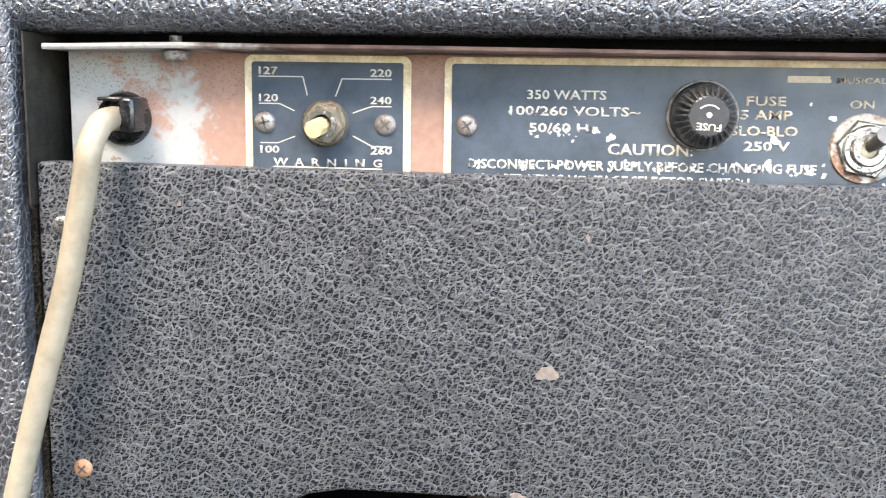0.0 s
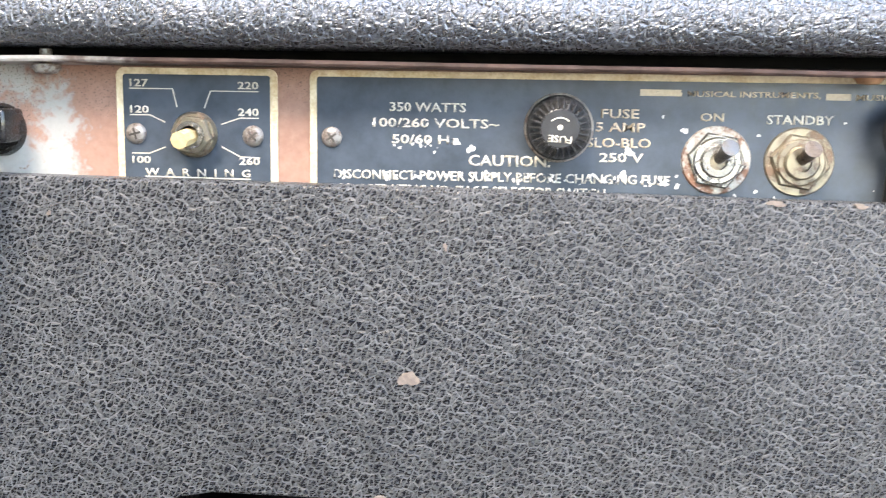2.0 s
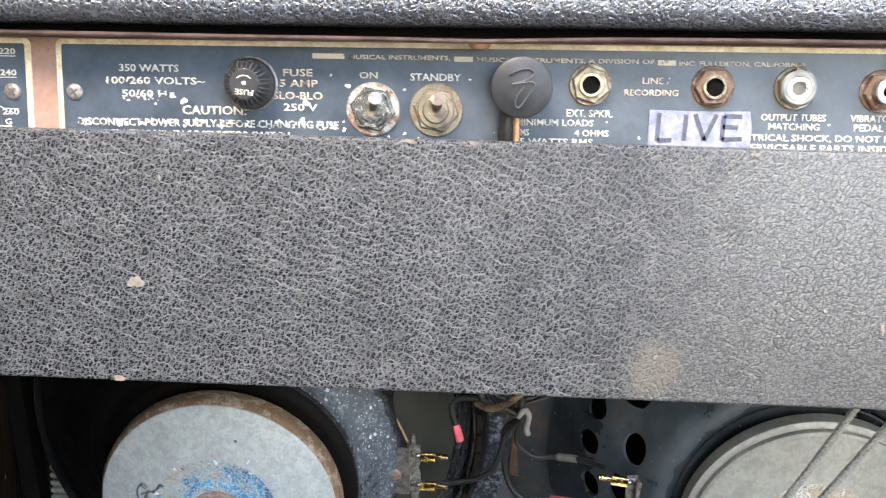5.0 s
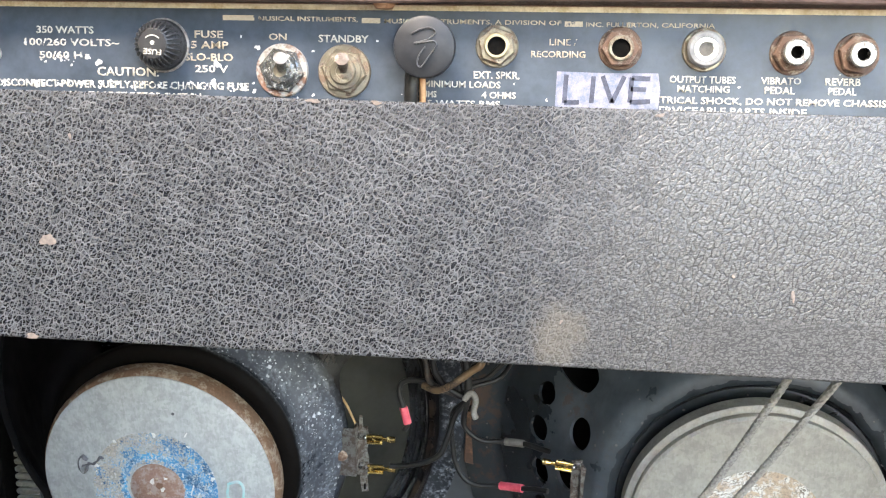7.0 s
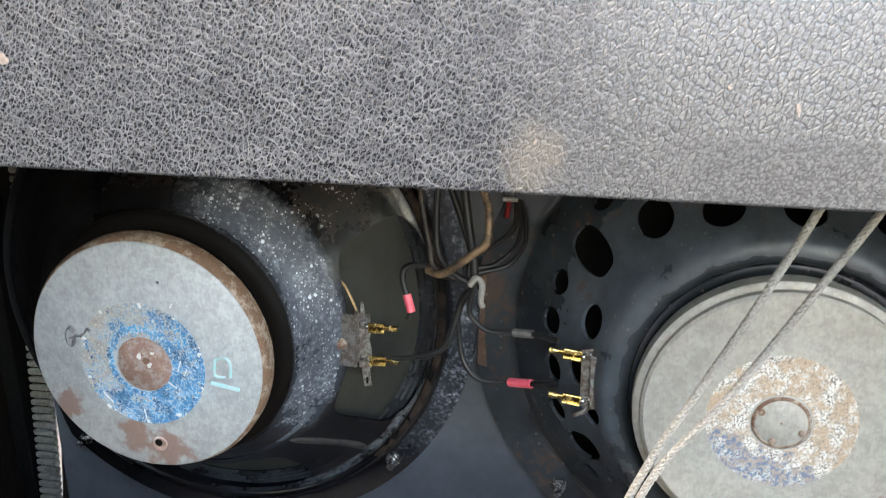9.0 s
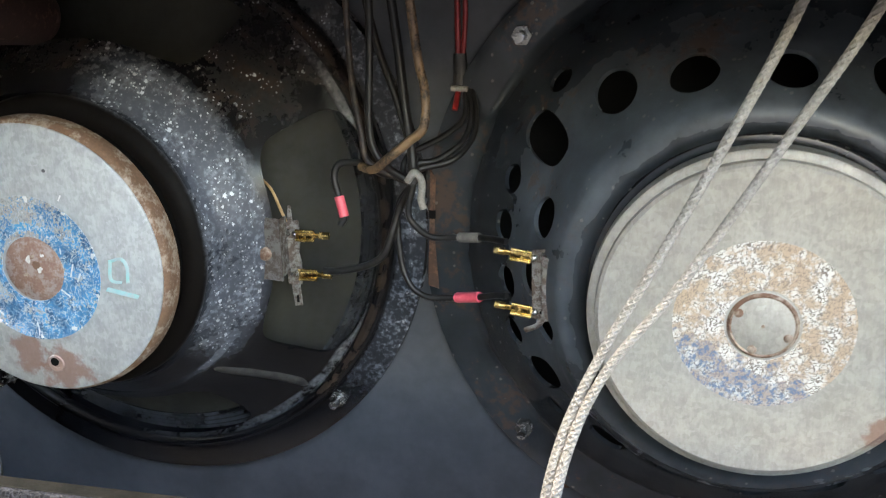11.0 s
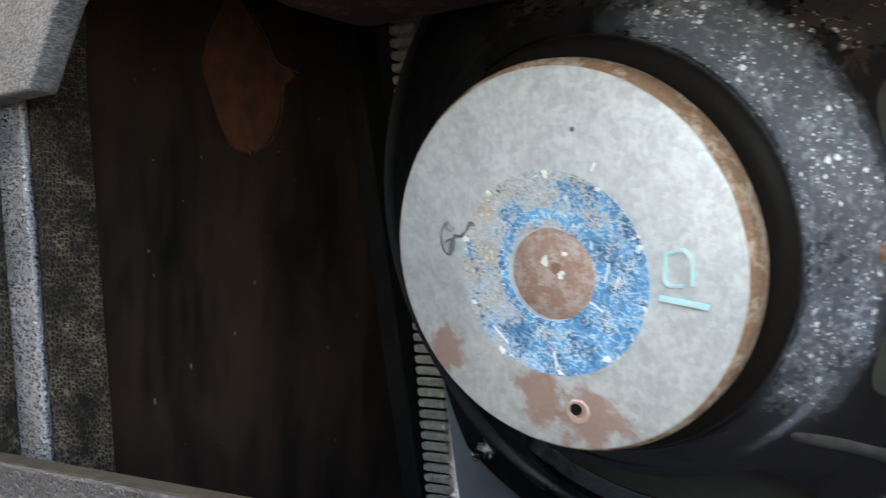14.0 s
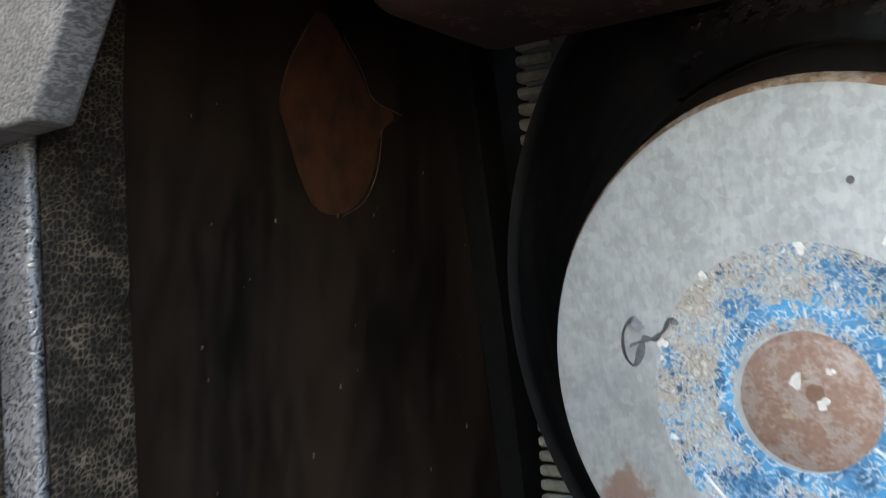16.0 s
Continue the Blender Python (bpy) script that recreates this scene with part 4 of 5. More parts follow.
H = 0.0028
for body, x0, x1, z, h, mt in (
    ("350 WATTS", -0.1592, -0.1362, 0.4722, H, LETTER), ("100/260 VOLTS~", -0.1642, -0.1262, 0.4675, H, LETTER_WORN), ("50/60 Hz", -0.1584, -0.1384, 0.4626, H, LETTER_WORN),
    ("CAUTION:", -0.1352, -0.1106, 0.4566, 0.0034, LETTER), ("DISCONNECT POWER SUPPLY BEFORE CHANGING FUSE", -0.1762, -0.0752, 0.4517, 0.0029, LETTER_WORN), ("OR OPERATING VOLTAGE SELECTOR SWITCH", -0.1755, -0.0940, 0.4474, 0.0029, LETTER_WORN),
    ("FUSE", -0.0962, -0.0850, 0.4712, H, LETTER_TAN), ("5 AMP", -0.0976, -0.0830, 0.4672, H, LETTER_TAN), ("SLO-BLO", -0.1002, -0.0812, 0.4626, 0.0029, LETTER_TAN), ("250 V", -0.0962, -0.0832, 0.4582, H, LETTER),
    ("ON", -0.0672, -0.0603, 0.4706, 0.0025, LETTER_TAN), ("STANDBY", -0.0480, -0.0288, 0.4702, H, LETTER),
    ("MUSICAL INSTRUMENTS,", -0.0712, -0.0330, 0.4772, 0.0020, LETTER_TAN), ("MUSICAL INSTRUMENTS, A DIVISION OF", -0.0230, 0.0430, 0.4768, 0.0020, LETTER_TAN), ("INC. FULLERTON, CALIFORNIA", 0.0520, 0.0985, 0.4764, 0.0020, LETTER_TAN),
    ("EXT. SPKR.", 0.0110, 0.0282, 0.4576, H, LETTER), ("MINIMUM LOADS", -0.0078, 0.0212, 0.4540, 0.0025, LETTER), ("OHMS", -0.0105, -0.0028, 0.4502, 0.0025, LETTER), ("4 OHMS", 0.0142, 0.0270, 0.4502, 0.0025, LETTER), ("35 WATTS RMS", -0.0085, 0.0212, 0.4468, 0.0025, LETTER),
    ("LINE /", 0.0388, 0.0490, 0.4700, 0.0024, LETTER_TAN), ("RECORDING", 0.0322, 0.0522, 0.4656, 0.0024, LETTER_TAN),
    ("OUTPUT TUBES", 0.0832, 0.1070, 0.4572, 0.0026, LETTER), ("MATCHING", 0.0862, 0.1050, 0.4538, 0.0026, LETTER),
    ("VIBRATO", 0.1160, 0.1302, 0.4572, 0.0026, LETTER), ("PEDAL", 0.1175, 0.1283, 0.4538, 0.0026, LETTER), ("REVERB", 0.1388, 0.1512, 0.4572, 0.0026, LETTER), ("PEDAL", 0.1400, 0.1500, 0.4538, 0.0026, LETTER),
    ("ELECTRICAL SHOCK, DO NOT REMOVE CHASSIS", 0.0712, 0.1608, 0.4494, 0.0030, LETTER), ("OR SERVICEABLE PARTS INSIDE", 0.0700, 0.1330, 0.4458, 0.0029, LETTER)):
    text(body, x0, x1, z, h, YT, mt, main)
for x0, x1, z in ((-0.0850, -0.0728, 0.4775), (-0.0315, -0.0245, 0.4770), (0.0442, 0.0508, 0.4766)):
    bar(x0, z, x1, z, 0.0019, YT, LETTER_TAN, main, "printed_bar")
rng = random.Random(5)
for x, z, r in ((-0.1345, 0.4600, 0.0017), (-0.1560, 0.4600, 0.0007), (-0.1475, 0.4618, 0.0009), (-0.1390, 0.4620, 0.0012), (-0.1455, 0.4588, 0.0006), (-0.0875, 0.4600, 0.0019), (-0.0890, 0.4530, 0.0017), (-0.0770, 0.4508, 0.0013), (-0.0945, 0.4515, 0.0011), (-0.1600, 0.4510, 0.0012), (-0.1730, 0.4522, 0.0009), (-0.1500, 0.4512, 0.0010), (-0.1290, 0.4508, 0.0008), (-0.0715, 0.4665, 0.0013), (-0.0730, 0.4500, 0.0010), (-0.0500, 0.4490, 0.0008), (-0.0445, 0.4472, 0.0006), (-0.1640, 0.4672, 0.0007), (-0.0780, 0.4705, 0.0006), (-0.0255, 0.4695, 0.0006), (-0.0560, 0.4478, 0.0006), (0.0262, 0.4545, 0.0005), (-0.1105, 0.4512, 0.0008)):
    blob(x, z, r * 0.8, rng.random(), YT, CHIP, main, "paint_chip", 0.00022)

for k in range(70):
    x, z, far = rng.uniform(-0.178, -0.072), 0.4516, 0.0016
    if k % 7 == 0:
        x, z, far = rng.uniform(-0.160, -0.135), 0.4612, 0.0014
    elif k % 7 == 1:
        x, z, far = rng.uniform(-0.055, 0.16), 0.4585, 0.014
    blob(x, z + rng.uniform(-far, far), rng.uniform(0.0002, 0.00062), rng.random(), YT, CHIP, main, "paint_chip", 0.0002)

# fuse holder
fuse = part("fuse_holder", revolve([(0, -0.0022), (0.0088, -0.0022), (0.0097, -0.0012), (0.0099, 0), (0, 0)], 40, Matrix.Translation((-0.1085, YT, 0.4668))), BLACK, chassis, "black ribbed fuse cap on a black holder", smooth=40)
ring(0.0092, 0.0103, -0.0012, 0.0, (-0.1085, YT, 0.4668), SCREW, fuse, "metal_ring", 40, 0.0004)
prof = [(0, -0.0112), (0.0054, -0.0112), (0.0058, -0.0109), (0.0060, -0.0100), (0.0078, -0.0076), (0.0087, -0.0062), (0.0089, -0.0030), (0.0092, -0.0022), (0, -0.0022)]
cap = part("fuse_cap", revolve(prof, 60), BLACK, fuse, smooth=30)
for k in range(26):
    bm = tube([(0.0056, -0.0110, 0), (0.0070, -0.0098, 0), (0.0081, -0.0080, 0), (0.0087, -0.0058, 0)], 0.00045, 6, 2)
    bmesh.ops.rotate(bm, verts=bm.verts, cent=(0, 0, 0), matrix=Matrix.Rotation(2 * math.pi * k / 26, 3, "Y"))
    part("rib", bm, BLACK, cap, smooth=60)
cap.location = (-0.1085, YT, 0.4668)
bm = disc(0.0053, -0.0001, 0.0, (0, -0.01125, 0), 24)
part("cap_face", bm, plain("grey_black_cap_face", (0.010, 0.010, 0.011), (0.022, 0.022, 0.023), 300, (0.4, 0.6)), cap)
text("FUSE", -0.0034, 0.0034, -0.0030, 0.0021, -0.0114, LETTER, cap, turn=176)
part("printed_dot", disc(0.0008, -0.0001, 0, (0, -0.0114, 0.0004), 16), LETTER, cap)
part("printed_arc", tube([(-0.0026, -0.0114, 0.0022), (-0.0010, -0.0114, 0.0030), (0.0010, -0.0114, 0.0030), (0.0026, -0.0114, 0.0021)], 0.00022, 5), LETTER, cap)


LEVER = rusty("worn_lever_metal", (0.15, 0.145, 0.14), (0.10, 0.08, 0.065), 0.22, 0.6, (0.3, 0.55), 300)

BROWN_LEVER = rusty("brown_lever_metal", (0.13, 0.105, 0.085), (0.09, 0.06, 0.045), 0.25, 0.5, (0.35, 0.6), 300)


def toggle(x, z, washer, nut, lean):
    at = (x, YT, z)
    t = part("toggle_switch", revolve([(0.004, -0.0008), (0.0098, -0.0008), (0.0102, 0), (0.004, 0)], 40, Matrix.Translation(at), closed=True), washer, chassis, "metal bat-lever toggle switch", smooth=40)
    hexagon(0.0088, -0.0022, -0.0008, at, nut, t, bore=0.005)
    ring(0.0040, 0.0070, -0.0030, -0.0022, at, CHROME if nut is NICKEL else NICKEL_DULL, t, "dress_ring", bev=0.0005)
    ring(0.0026, 0.0050, -0.0044, -0.0026, at, nut, t, "threaded_bush", bev=0.0005)
    part("bush_mouth", disc(0.0026, -0.0036, -0.0030, at, 20), NICKEL_DULL, t)
    tip = Vector((x + lean, YT - 0.0105, z + 0.0044))
    a = Vector((x, YT - 0.002, z))
    part("lever", tube([a, a.lerp(tip, 0.4), a.lerp(tip, 0.85), tip], lambda u: 0.0013 + 0.0013 * min(1, u * 1.15) - (0.0013 if u > 0.98 else 0), 14), LEVER if nut is NICKEL else BROWN_LEVER, t, smooth=50)


toggle(-0.0620, 0.4580, rusty("rust_edged_washer", (0.42, 0.40, 0.36), (0.22, 0.11, 0.07), 0.28, 0.3, (0.4, 0.8), 200), NICKEL, 0.0020)
toggle(-0.0380, 0.4580, NICKEL_DULL, NICKEL_DULL, 0.0010)


def jack(x, z, nut, tip, mouth, stand):
    at = (x, YT, z)
    j = part("jack_socket", revolve([(0.004, -0.0007), (0.0076, -0.0007), (0.0080, 0), (0.004, 0)], 36, Matrix.Translation(at), closed=True), nut, chassis, "quarter-inch jack socket with a hexagon nut", smooth=40)
    hexagon(0.0072, -0.0036, -0.0007, at, nut, j, bore=0.0042, turn=x * 900)
    ring(mouth, 0.0047, -0.0036 - stand, -0.0030, at, tip, j, "threaded_bush", bev=0.0005)
    part("socket_hole", disc(mouth + 0.0001, -0.0030 - 0.3 * stand, -0.0012, at, 24), HOLE, j)


jack(0.0195, 0.4682, NICKEL_DULL, plain("brass_bush", (0.40, 0.34, 0.22), (0.52, 0.45, 0.30), 300, (0.3, 0.5), 0.8), 0.0034, 0.0010)
jack(0.0648, 0.4680, RUST_NUT, NICKEL_DULL, 0.0034, 0.0012)
j3 = (0.0950, 0.4680)
jack(*j3, NICKEL_DULL, CHROME, 0.0030, 0.0020)
PALE = plain("pale_tin_ring", (0.10, 0.099, 0.097), (0.21, 0.207, 0.203), 260, (0.4, 0.6), 0.3)
ring(0.0044, 0.0066, -0.0056, -0.0036, (j3[0], YT, j3[1]), PALE, chassis, "white_metal_ring", bev=0.0008)
ring(0.0026, 0.0043, -0.0050, -0.0036, (j3[0], YT, j3[1]), CHROME, chassis, "inner_ring", bev=0.0005)
part("pale_socket", disc(0.0029, -0.0044, -0.0036, (j3[0], YT, j3[1]), 24), plain("cream_socket", (0.028, 0.024, 0.019), (0.10, 0.088, 0.070), 260, (0.4, 0.6)), chassis)
jack(0.1262, 0.4672, RUST_NUT, NICKEL, 0.0023, 0.0050)
jack(0.1490, 0.4668, RUST_NUT, NICKEL, 0.0023, 0.0050)
# strain relief bush of the power cord
cord = thing("power_cord", "cream rubber power cord hanging from the chassis", "power cord")
gm = part("strain_relief", revolve([(0, -0.0010), (0.0074, -0.0010), (0.0080, -0.0004), (0.0080, 0.0), (0, 0.0)], 32, Matrix.Translation((-0.2810, CF, 0.4632))), GLOSS_BLACK, cord, "black plastic strain relief bush", smooth=40)
part("bush_ring", revolve([(0.0062, -0.0012), (0.0068, -0.0030), (0.0077, -0.0030), (0.0083, -0.0012), (0.0083, 0.0), (0.0062, 0.0)], 36, Matrix.Translation((-0.2810, CF, 0.4632)), closed=True), GLOSS_BLACK, gm, smooth=60)
part("clamp", box(-0.2782, -0.2734, 0.0015, CF, 0.4596, 0.4698, 0.0012, 2), GLOSS_BLACK, gm, smooth=50)
part("clamp_top", box(-0.2858, -0.2780, 0.0045, CF, 0.4686, 0.4698, 0.0005, 2), GLOSS_BLACK, gm, smooth=50)

# ---- plug with a round cover ----
plug = thing("jack_plug", "round black rubber plug cover with an engraved squiggle", "plug", (-0.0064, -0.0005, 0.4670))
part("cover", revolve([(0, -0.0004), (0.0096, 0.0), (0.0110, 0.0008), (0.0113, 0.0022), (0.0113, 0.0050), (0.0100, 0.0062), (0.0062, 0.0066), (0.0058, 0.0134), (0, 0.0134)], 48), PLUG_BLACK, plug, smooth=40)
squiggle = [(-0.0046, 0.0044), (-0.0010, 0.0062), (0.0024, 0.0066), (0.0042, 0.0050), (0.0016, 0.0026), (-0.0034, 0.0012), (-0.0010, 0.0014), (0.0034, 0.0020), (0.0046, 0.0004), (0.0020, -0.0034), (-0.0008, -0.0072), (-0.0022, -0.0062), (-0.0016, -0.0030), (0.0008, 0.0002)]
part("engraving", tube([(x, -0.0006, z) for x, z in squiggle], 0.0003, 6), plain("scratched_groove", (0.035, 0.035, 0.037), (0.07, 0.07, 0.073), 300, (0.3, 0.5)), plug, smooth=60)
lead = thing("plug_lead", "short black and orange lead behind the plug", "wire")
part("sheath", tube([(-0.0115, 0.009, 0.458), (-0.0120, 0.0090, 0.4500), (-0.0118, 0.0112, 0.4420)], 0.0026, 10), WIRE, lead, smooth=60)
part("core", tube([(-0.0080, 0.0105, 0.457), (-0.0078, 0.0105, 0.4500), (-0.0080, 0.0118, 0.4420)], 0.0013, 8), plain("orange_wire", (0.45, 0.2, 0.08), (0.62, 0.36, 0.18), 200, (0.4, 0.6)), lead, smooth=60)

# ---- tape label ----
tape = thing("tape_label", "scuffed white tape label with marker capitals", "label")
bm = prism([(0.0416, 0.4460), (0.0795, 0.4458), (0.0800, 0.4530), (0.0790, 0.4592), (0.0600, 0.4590), (0.0420, 0.4594)], YT - 0.0006, YT - 0.0002)
part("tape", bm, TAPE, tape)
for k, strokes in enumerate(([(0.0455, 0.4583, 0.0450, 0.4478), (0.0450, 0.4480, 0.0505, 0.4482)], [(0.0555, 0.4578, 0.0550, 0.4480)], [(0.0588, 0.4580, 0.0625, 0.4482), (0.0625, 0.4482, 0.0668, 0.4580)], [(0.0695, 0.4576, 0.0690, 0.4484), (0.0695, 0.4574, 0.0762, 0.4572), (0.0692, 0.4534, 0.0748, 0.4532), (0.0690, 0.4486, 0.0765, 0.4490)])):
    for x0, z0, x1, z1 in strokes:
        bar(x0, z0, x1, z1, 0.0017, YT - 0.0006, MARKER, tape, "marker_stroke")

# ---- panel hardware and scuffs ----
screw((-0.2958, 0.0, 0.4320), 0.0030, NICKEL, upper, turn=45)
screw((-0.2925, 0.0, 0.3565), 0.0030, SCREW_TAN, upper, turn=50)
blob(-0.1512, 0.3918, 0.0030, 3, 0.0, BARE, upper, "bare_spot", 0.0003)
for x, z, r, tall in ((-0.2600, 0.4360, 0.0006, 1.6), (-0.1408, 0.4302, 0.0006, 2.2), (0.1295, 0.3818, 0.0007, 3.4), (0.1080, 0.3880, 0.0006, 1.2), (0.0790, 0.4462, 0.0016, 0.5), (-0.1590, 0.3516, 0.0032, 0.35), (-0.0470, 0.4475, 0.0026, 0.4), (-0.0235, 0.4475, 0.0022, 0.4), (0.0465, 0.3680, 0.0006, 1.5)):
    blob(x, z - 0.012 * x - (0.0012 if z > 0.44 else 0), r, x, 0.0002, BARE, upper, "scuff", 0.0005, tall)

# ---- power cord ----
part("cable", tube([(-0.2818, 0.012, 0.4632), (-0.2808, 0.002, 0.4634), (-0.2800, -0.007, 0.4618), (-0.2808, -0.0125, 0.4555), (-0.2830, -0.0122, 0.4450), (-0.2857, -0.0118, 0.4335), (-0.2894, -0.0118, 0.4171), (-0.2944, -0.0118, 0.4002), (-0.2993, -0.0120, 0.3831), (-0.3042, -0.0120, 0.3656), (-0.3085, -0.0125, 0.3480), (-0.3135, -0.0130, 0.3200), (-0.3185, -0.0130, 0.2500), (-0.3250, -0.0300, 0.1200), (-0.3400, -0.0550, 0.0150), (-0.3900, -0.0700, 0.0042), (-0.5200, -0.0500, 0.0042)], 0.0036, 16, 10), CREAM, cord, smooth=60)

# ---- carrying handle ----
handle = thing("carrying_handle", "black strap handle with a pale and a black end cap", "handle")
part("strap", tube([(-0.086, 0.115, 0.5100), (-0.072, 0.115, 0.5150), (-0.035, 0.115, 0.5222), (0.006, 0.115, 0.5240), (0.045, 0.115, 0.5215), (0.080, 0.115, 0.5150), (0.092, 0.115, 0.5100)], 0.0115, 16, 8, flat=0.22, side=(0, 1, 0)), BLACK, handle, smooth=60)
CAP = plain("worn_nickel_cap", (0.40, 0.33, 0.25), (0.60, 0.53, 0.45), 60, (0.3, 0.5), 0.3)
for x0, x1, metal in ((-0.130, -0.073, CAP), (0.076, 0.100, BLACK)):
    part("end_cap", box(x0, x1, 0.100, 0.130, AMP_TOP, AMP_TOP + 0.0135, 0.005, 3), metal, handle, smooth=50)


# ---- loudspeakers ----
def speaker_pose(x, y, z):
    return Matrix.Translation((x, y, z)) @ Matrix.Rotation(math.atan(-SLOPE), 4, "X")


def face_ring(r0, r1, d, material, parent, name, label=""):
    return part(name, revolve([(r0, d), (r1, d), (r1, 0.0004), (r0, 0.0004)], 64, closed=True), material, parent, label)


def terminal(at, side, parent, half=0.0155, gap=0.0094, droop=0.0, name="terminal_board"):
    """A small tag board with two gold push-on connectors; side: +1 for leads to the right; droop: fall of the connectors towards the board."""
    x, y, z = at
    outline = [(x - 0.0036, z - half), (x + 0.0030, z - half), (x + 0.0036, z - 0.3 * half), (x + 0.0026, z), (x + 0.0036, z + 0.35 * half), (x + 0.0034, z + half), (x - 0.0034, z + half * 0.93)]
    t = part(name, prism(outline, y, y + 0.0014, 0.0003, 1), STEEL, parent, "grey solder tag board")
    for dz in (gap, -gap):
        at_m = Matrix.Translation((x, y, z + dz)) @ Matrix.Rotation(math.atan(droop), 4, "Y")
        xs = lambda p, q: sorted((side * p, side * q))

        def gold(bm, label="", nm="crimp"):
            bmesh.ops.transform(bm, matrix=at_m, verts=bm.verts)
            return part(nm, bm, BRASS, t, label, smooth=50)

        part("tag", box(*[x + v for v in xs(-0.001, 0.006)], y - 0.0012, y - 0.0004, z + dz - 0.0022, z + dz + 0.0022, 0.0004, 1), STEEL, t)
        body = box(*xs(0.0030, 0.0120), -0.0030, -0.0012, -0.0024, 0.0024, 0.0006, 2)
        for w in (-0.0021, 0.0021):
            tube([(side * 0.0032, -0.0031, w), (side * 0.0118, -0.0031, w)], 0.0008, 8, 2, bm=body)
        gold(body, "shiny gold push-on connector", "push_on_connector")
        gold(box(*xs(0.0119, 0.0146), -0.0028, -0.0014, -0.0011, 0.0011, 0.0004, 2))
        gold(tube([(side * 0.0144, -0.0021, 0), (side * 0.0150, -0.0021, 0), (side * 0.0188, -0.0021, 0)], 0.0017, 12, 2))
        part("rivet", revolve([(0, -0.0014), (0.0016, -0.0010), (0.0021, 0)], 14, Matrix.Translation((x - side * 0.0008, y, z + dz))), CHROME, t, smooth=60)
        part("solder", blob_solid((x + side * 0.0022, y - 0.0012, z + dz), 0.0017, dz), CHROME, t, "lump of bright solder", smooth=80)
    return t


def blob_solid(at, r, seed):
    bm = bmesh.new()
    bmesh.ops.create_icosphere(bm, subdivisions=2, radius=r)
    rng = random.Random(seed)
    for v in bm.verts:
        v.co *= rng.uniform(0.75, 1.1)
        v.co += Vector(at)
    return bm


def nut_and_bolt(at, parent):
    m = Matrix.Translation(at)
    b = part("mounting_bolt", revolve([(0, -0.013), (0.0022, -0.0128), (0.0024, 0.0), (0, 0.0)], 14, m), CHROME, parent, smooth=40)
    part("nut", revolve([(0.0022, -0.0055), (0.0046, -0.0055), (0.0048, -0.001), (0.0022, -0.001)], 6, m, closed=True), NICKEL, b)
    part("washer", revolve([(0.002, -0.001), (0.0060, -0.001), (0.0060, 0.0), (0.002, 0.0)], 20, m, closed=True), NICKEL, b)


LS = speaker_pose(-0.1500, 0.1018, 0.2535)
left = thing("loudspeaker", "loudspeaker with zinc magnet plate, blue label, white-specked black basket", "loudspeaker", group="speakers on the baffle")
left.matrix_world = LS
MR = 0.0597
mp = part("magnet_plate", revolve([(0, 0), (MR - 0.0009, 0), (MR, 0.0007), (MR, 0.0014), (0, 0.0014)], 96), ZINC, left, "dull zinc magnet plate stained with rust", smooth=40)
part("plate_edge", revolve([(0, 0.0014), (MR - 0.0002, 0.0014), (MR + 0.0012, 0.0026), (MR + 0.0020, 0.0050), (MR + 0.0020, 0.0118), (MR + 0.0008, 0.0130), (0, 0.0130)], 96), rusty("tan_rusted_edge", (0.36, 0.28, 0.215), (0.21, 0.115, 0.065), 0.34, 0.2, (0.45, 0.8), 130), mp, "rusted brown plate edge", smooth=40)
# Hole black on the magnet: the gap's shade is in its colour.
part("magnet", revolve([(0, 0.0130), (MR - 0.001, 0.0130), (MR - 0.001, 0.0235), (0, 0.0235)], 72), HOLE, left, smooth=40)
LAB = (-0.0018, 0, -0.0034)
label_ring = face_ring(0.0147, 0.0325, -0.0002, BLUE_LABEL, mp, "ring_label", "worn blue foil ring label")
label_ring.location = LAB
part("pole_centre", revolve([(0, -0.0003), (0.0140, -0.0003), (0.0147, 0.0002), (0, 0.0002)], 40, Matrix.Translation((-0.0006, 0, -0.0032))), rusty("rusted_pole", (0.34, 0.275, 0.245), (0.30, 0.175, 0.13), 0.32, 0.2, (0.4, 0.75), 160), mp, "rusted pole centre", smooth=40)
part("pole_dent", disc(0.0020, -0.0006, 0.0, (0.0006, 0.0002, -0.0014), 16), RUST, mp)
for k, (x, z, r) in enumerate(((-0.003, 0.001, 0.0016), (-0.001, 0.0022, 0.0012), (0.002, -0.0035, 0.0014), (-0.005, -0.006, 0.0013), (0.004, 0.003, 0.0009))):
    blob(x, z, r, k, -0.0003, CHIP if k % 2 == 0 else RUST, mp, "worn_spot", 0.00015)
for k in range(16):
    a = radians(24 * k + 9 * (k % 3) + 20)
    q = 0.0325 - 0.0006 * (k % 4)
    blob(LAB[0] + q * math.cos(a), LAB[2] + q * math.sin(a), 0.0005 + 0.0004 * (k % 3), k + 40, -0.0002, CHIP, mp, "bright_nick", 0.00015)
for x0, z0, x1, z1 in ((0.0165, -0.0060, 0.0185, 0.0000), (0.0195, -0.0080, 0.0215, -0.0040), (0.0160, 0.0275, 0.0175, 0.0300), (0.0110, -0.0120, 0.0150, -0.0150), (-0.0250, -0.0200, -0.0200, -0.0260)):
    bar(x0, z0, x1, z1, 0.0006, -0.0002, CHIP, mp, "scratch", 0.00015)
part("rivet_hole", disc(0.0020, -0.0006, 0.0004, (0.0018, 0.0002, -0.0464), 18), HOLE, mp)
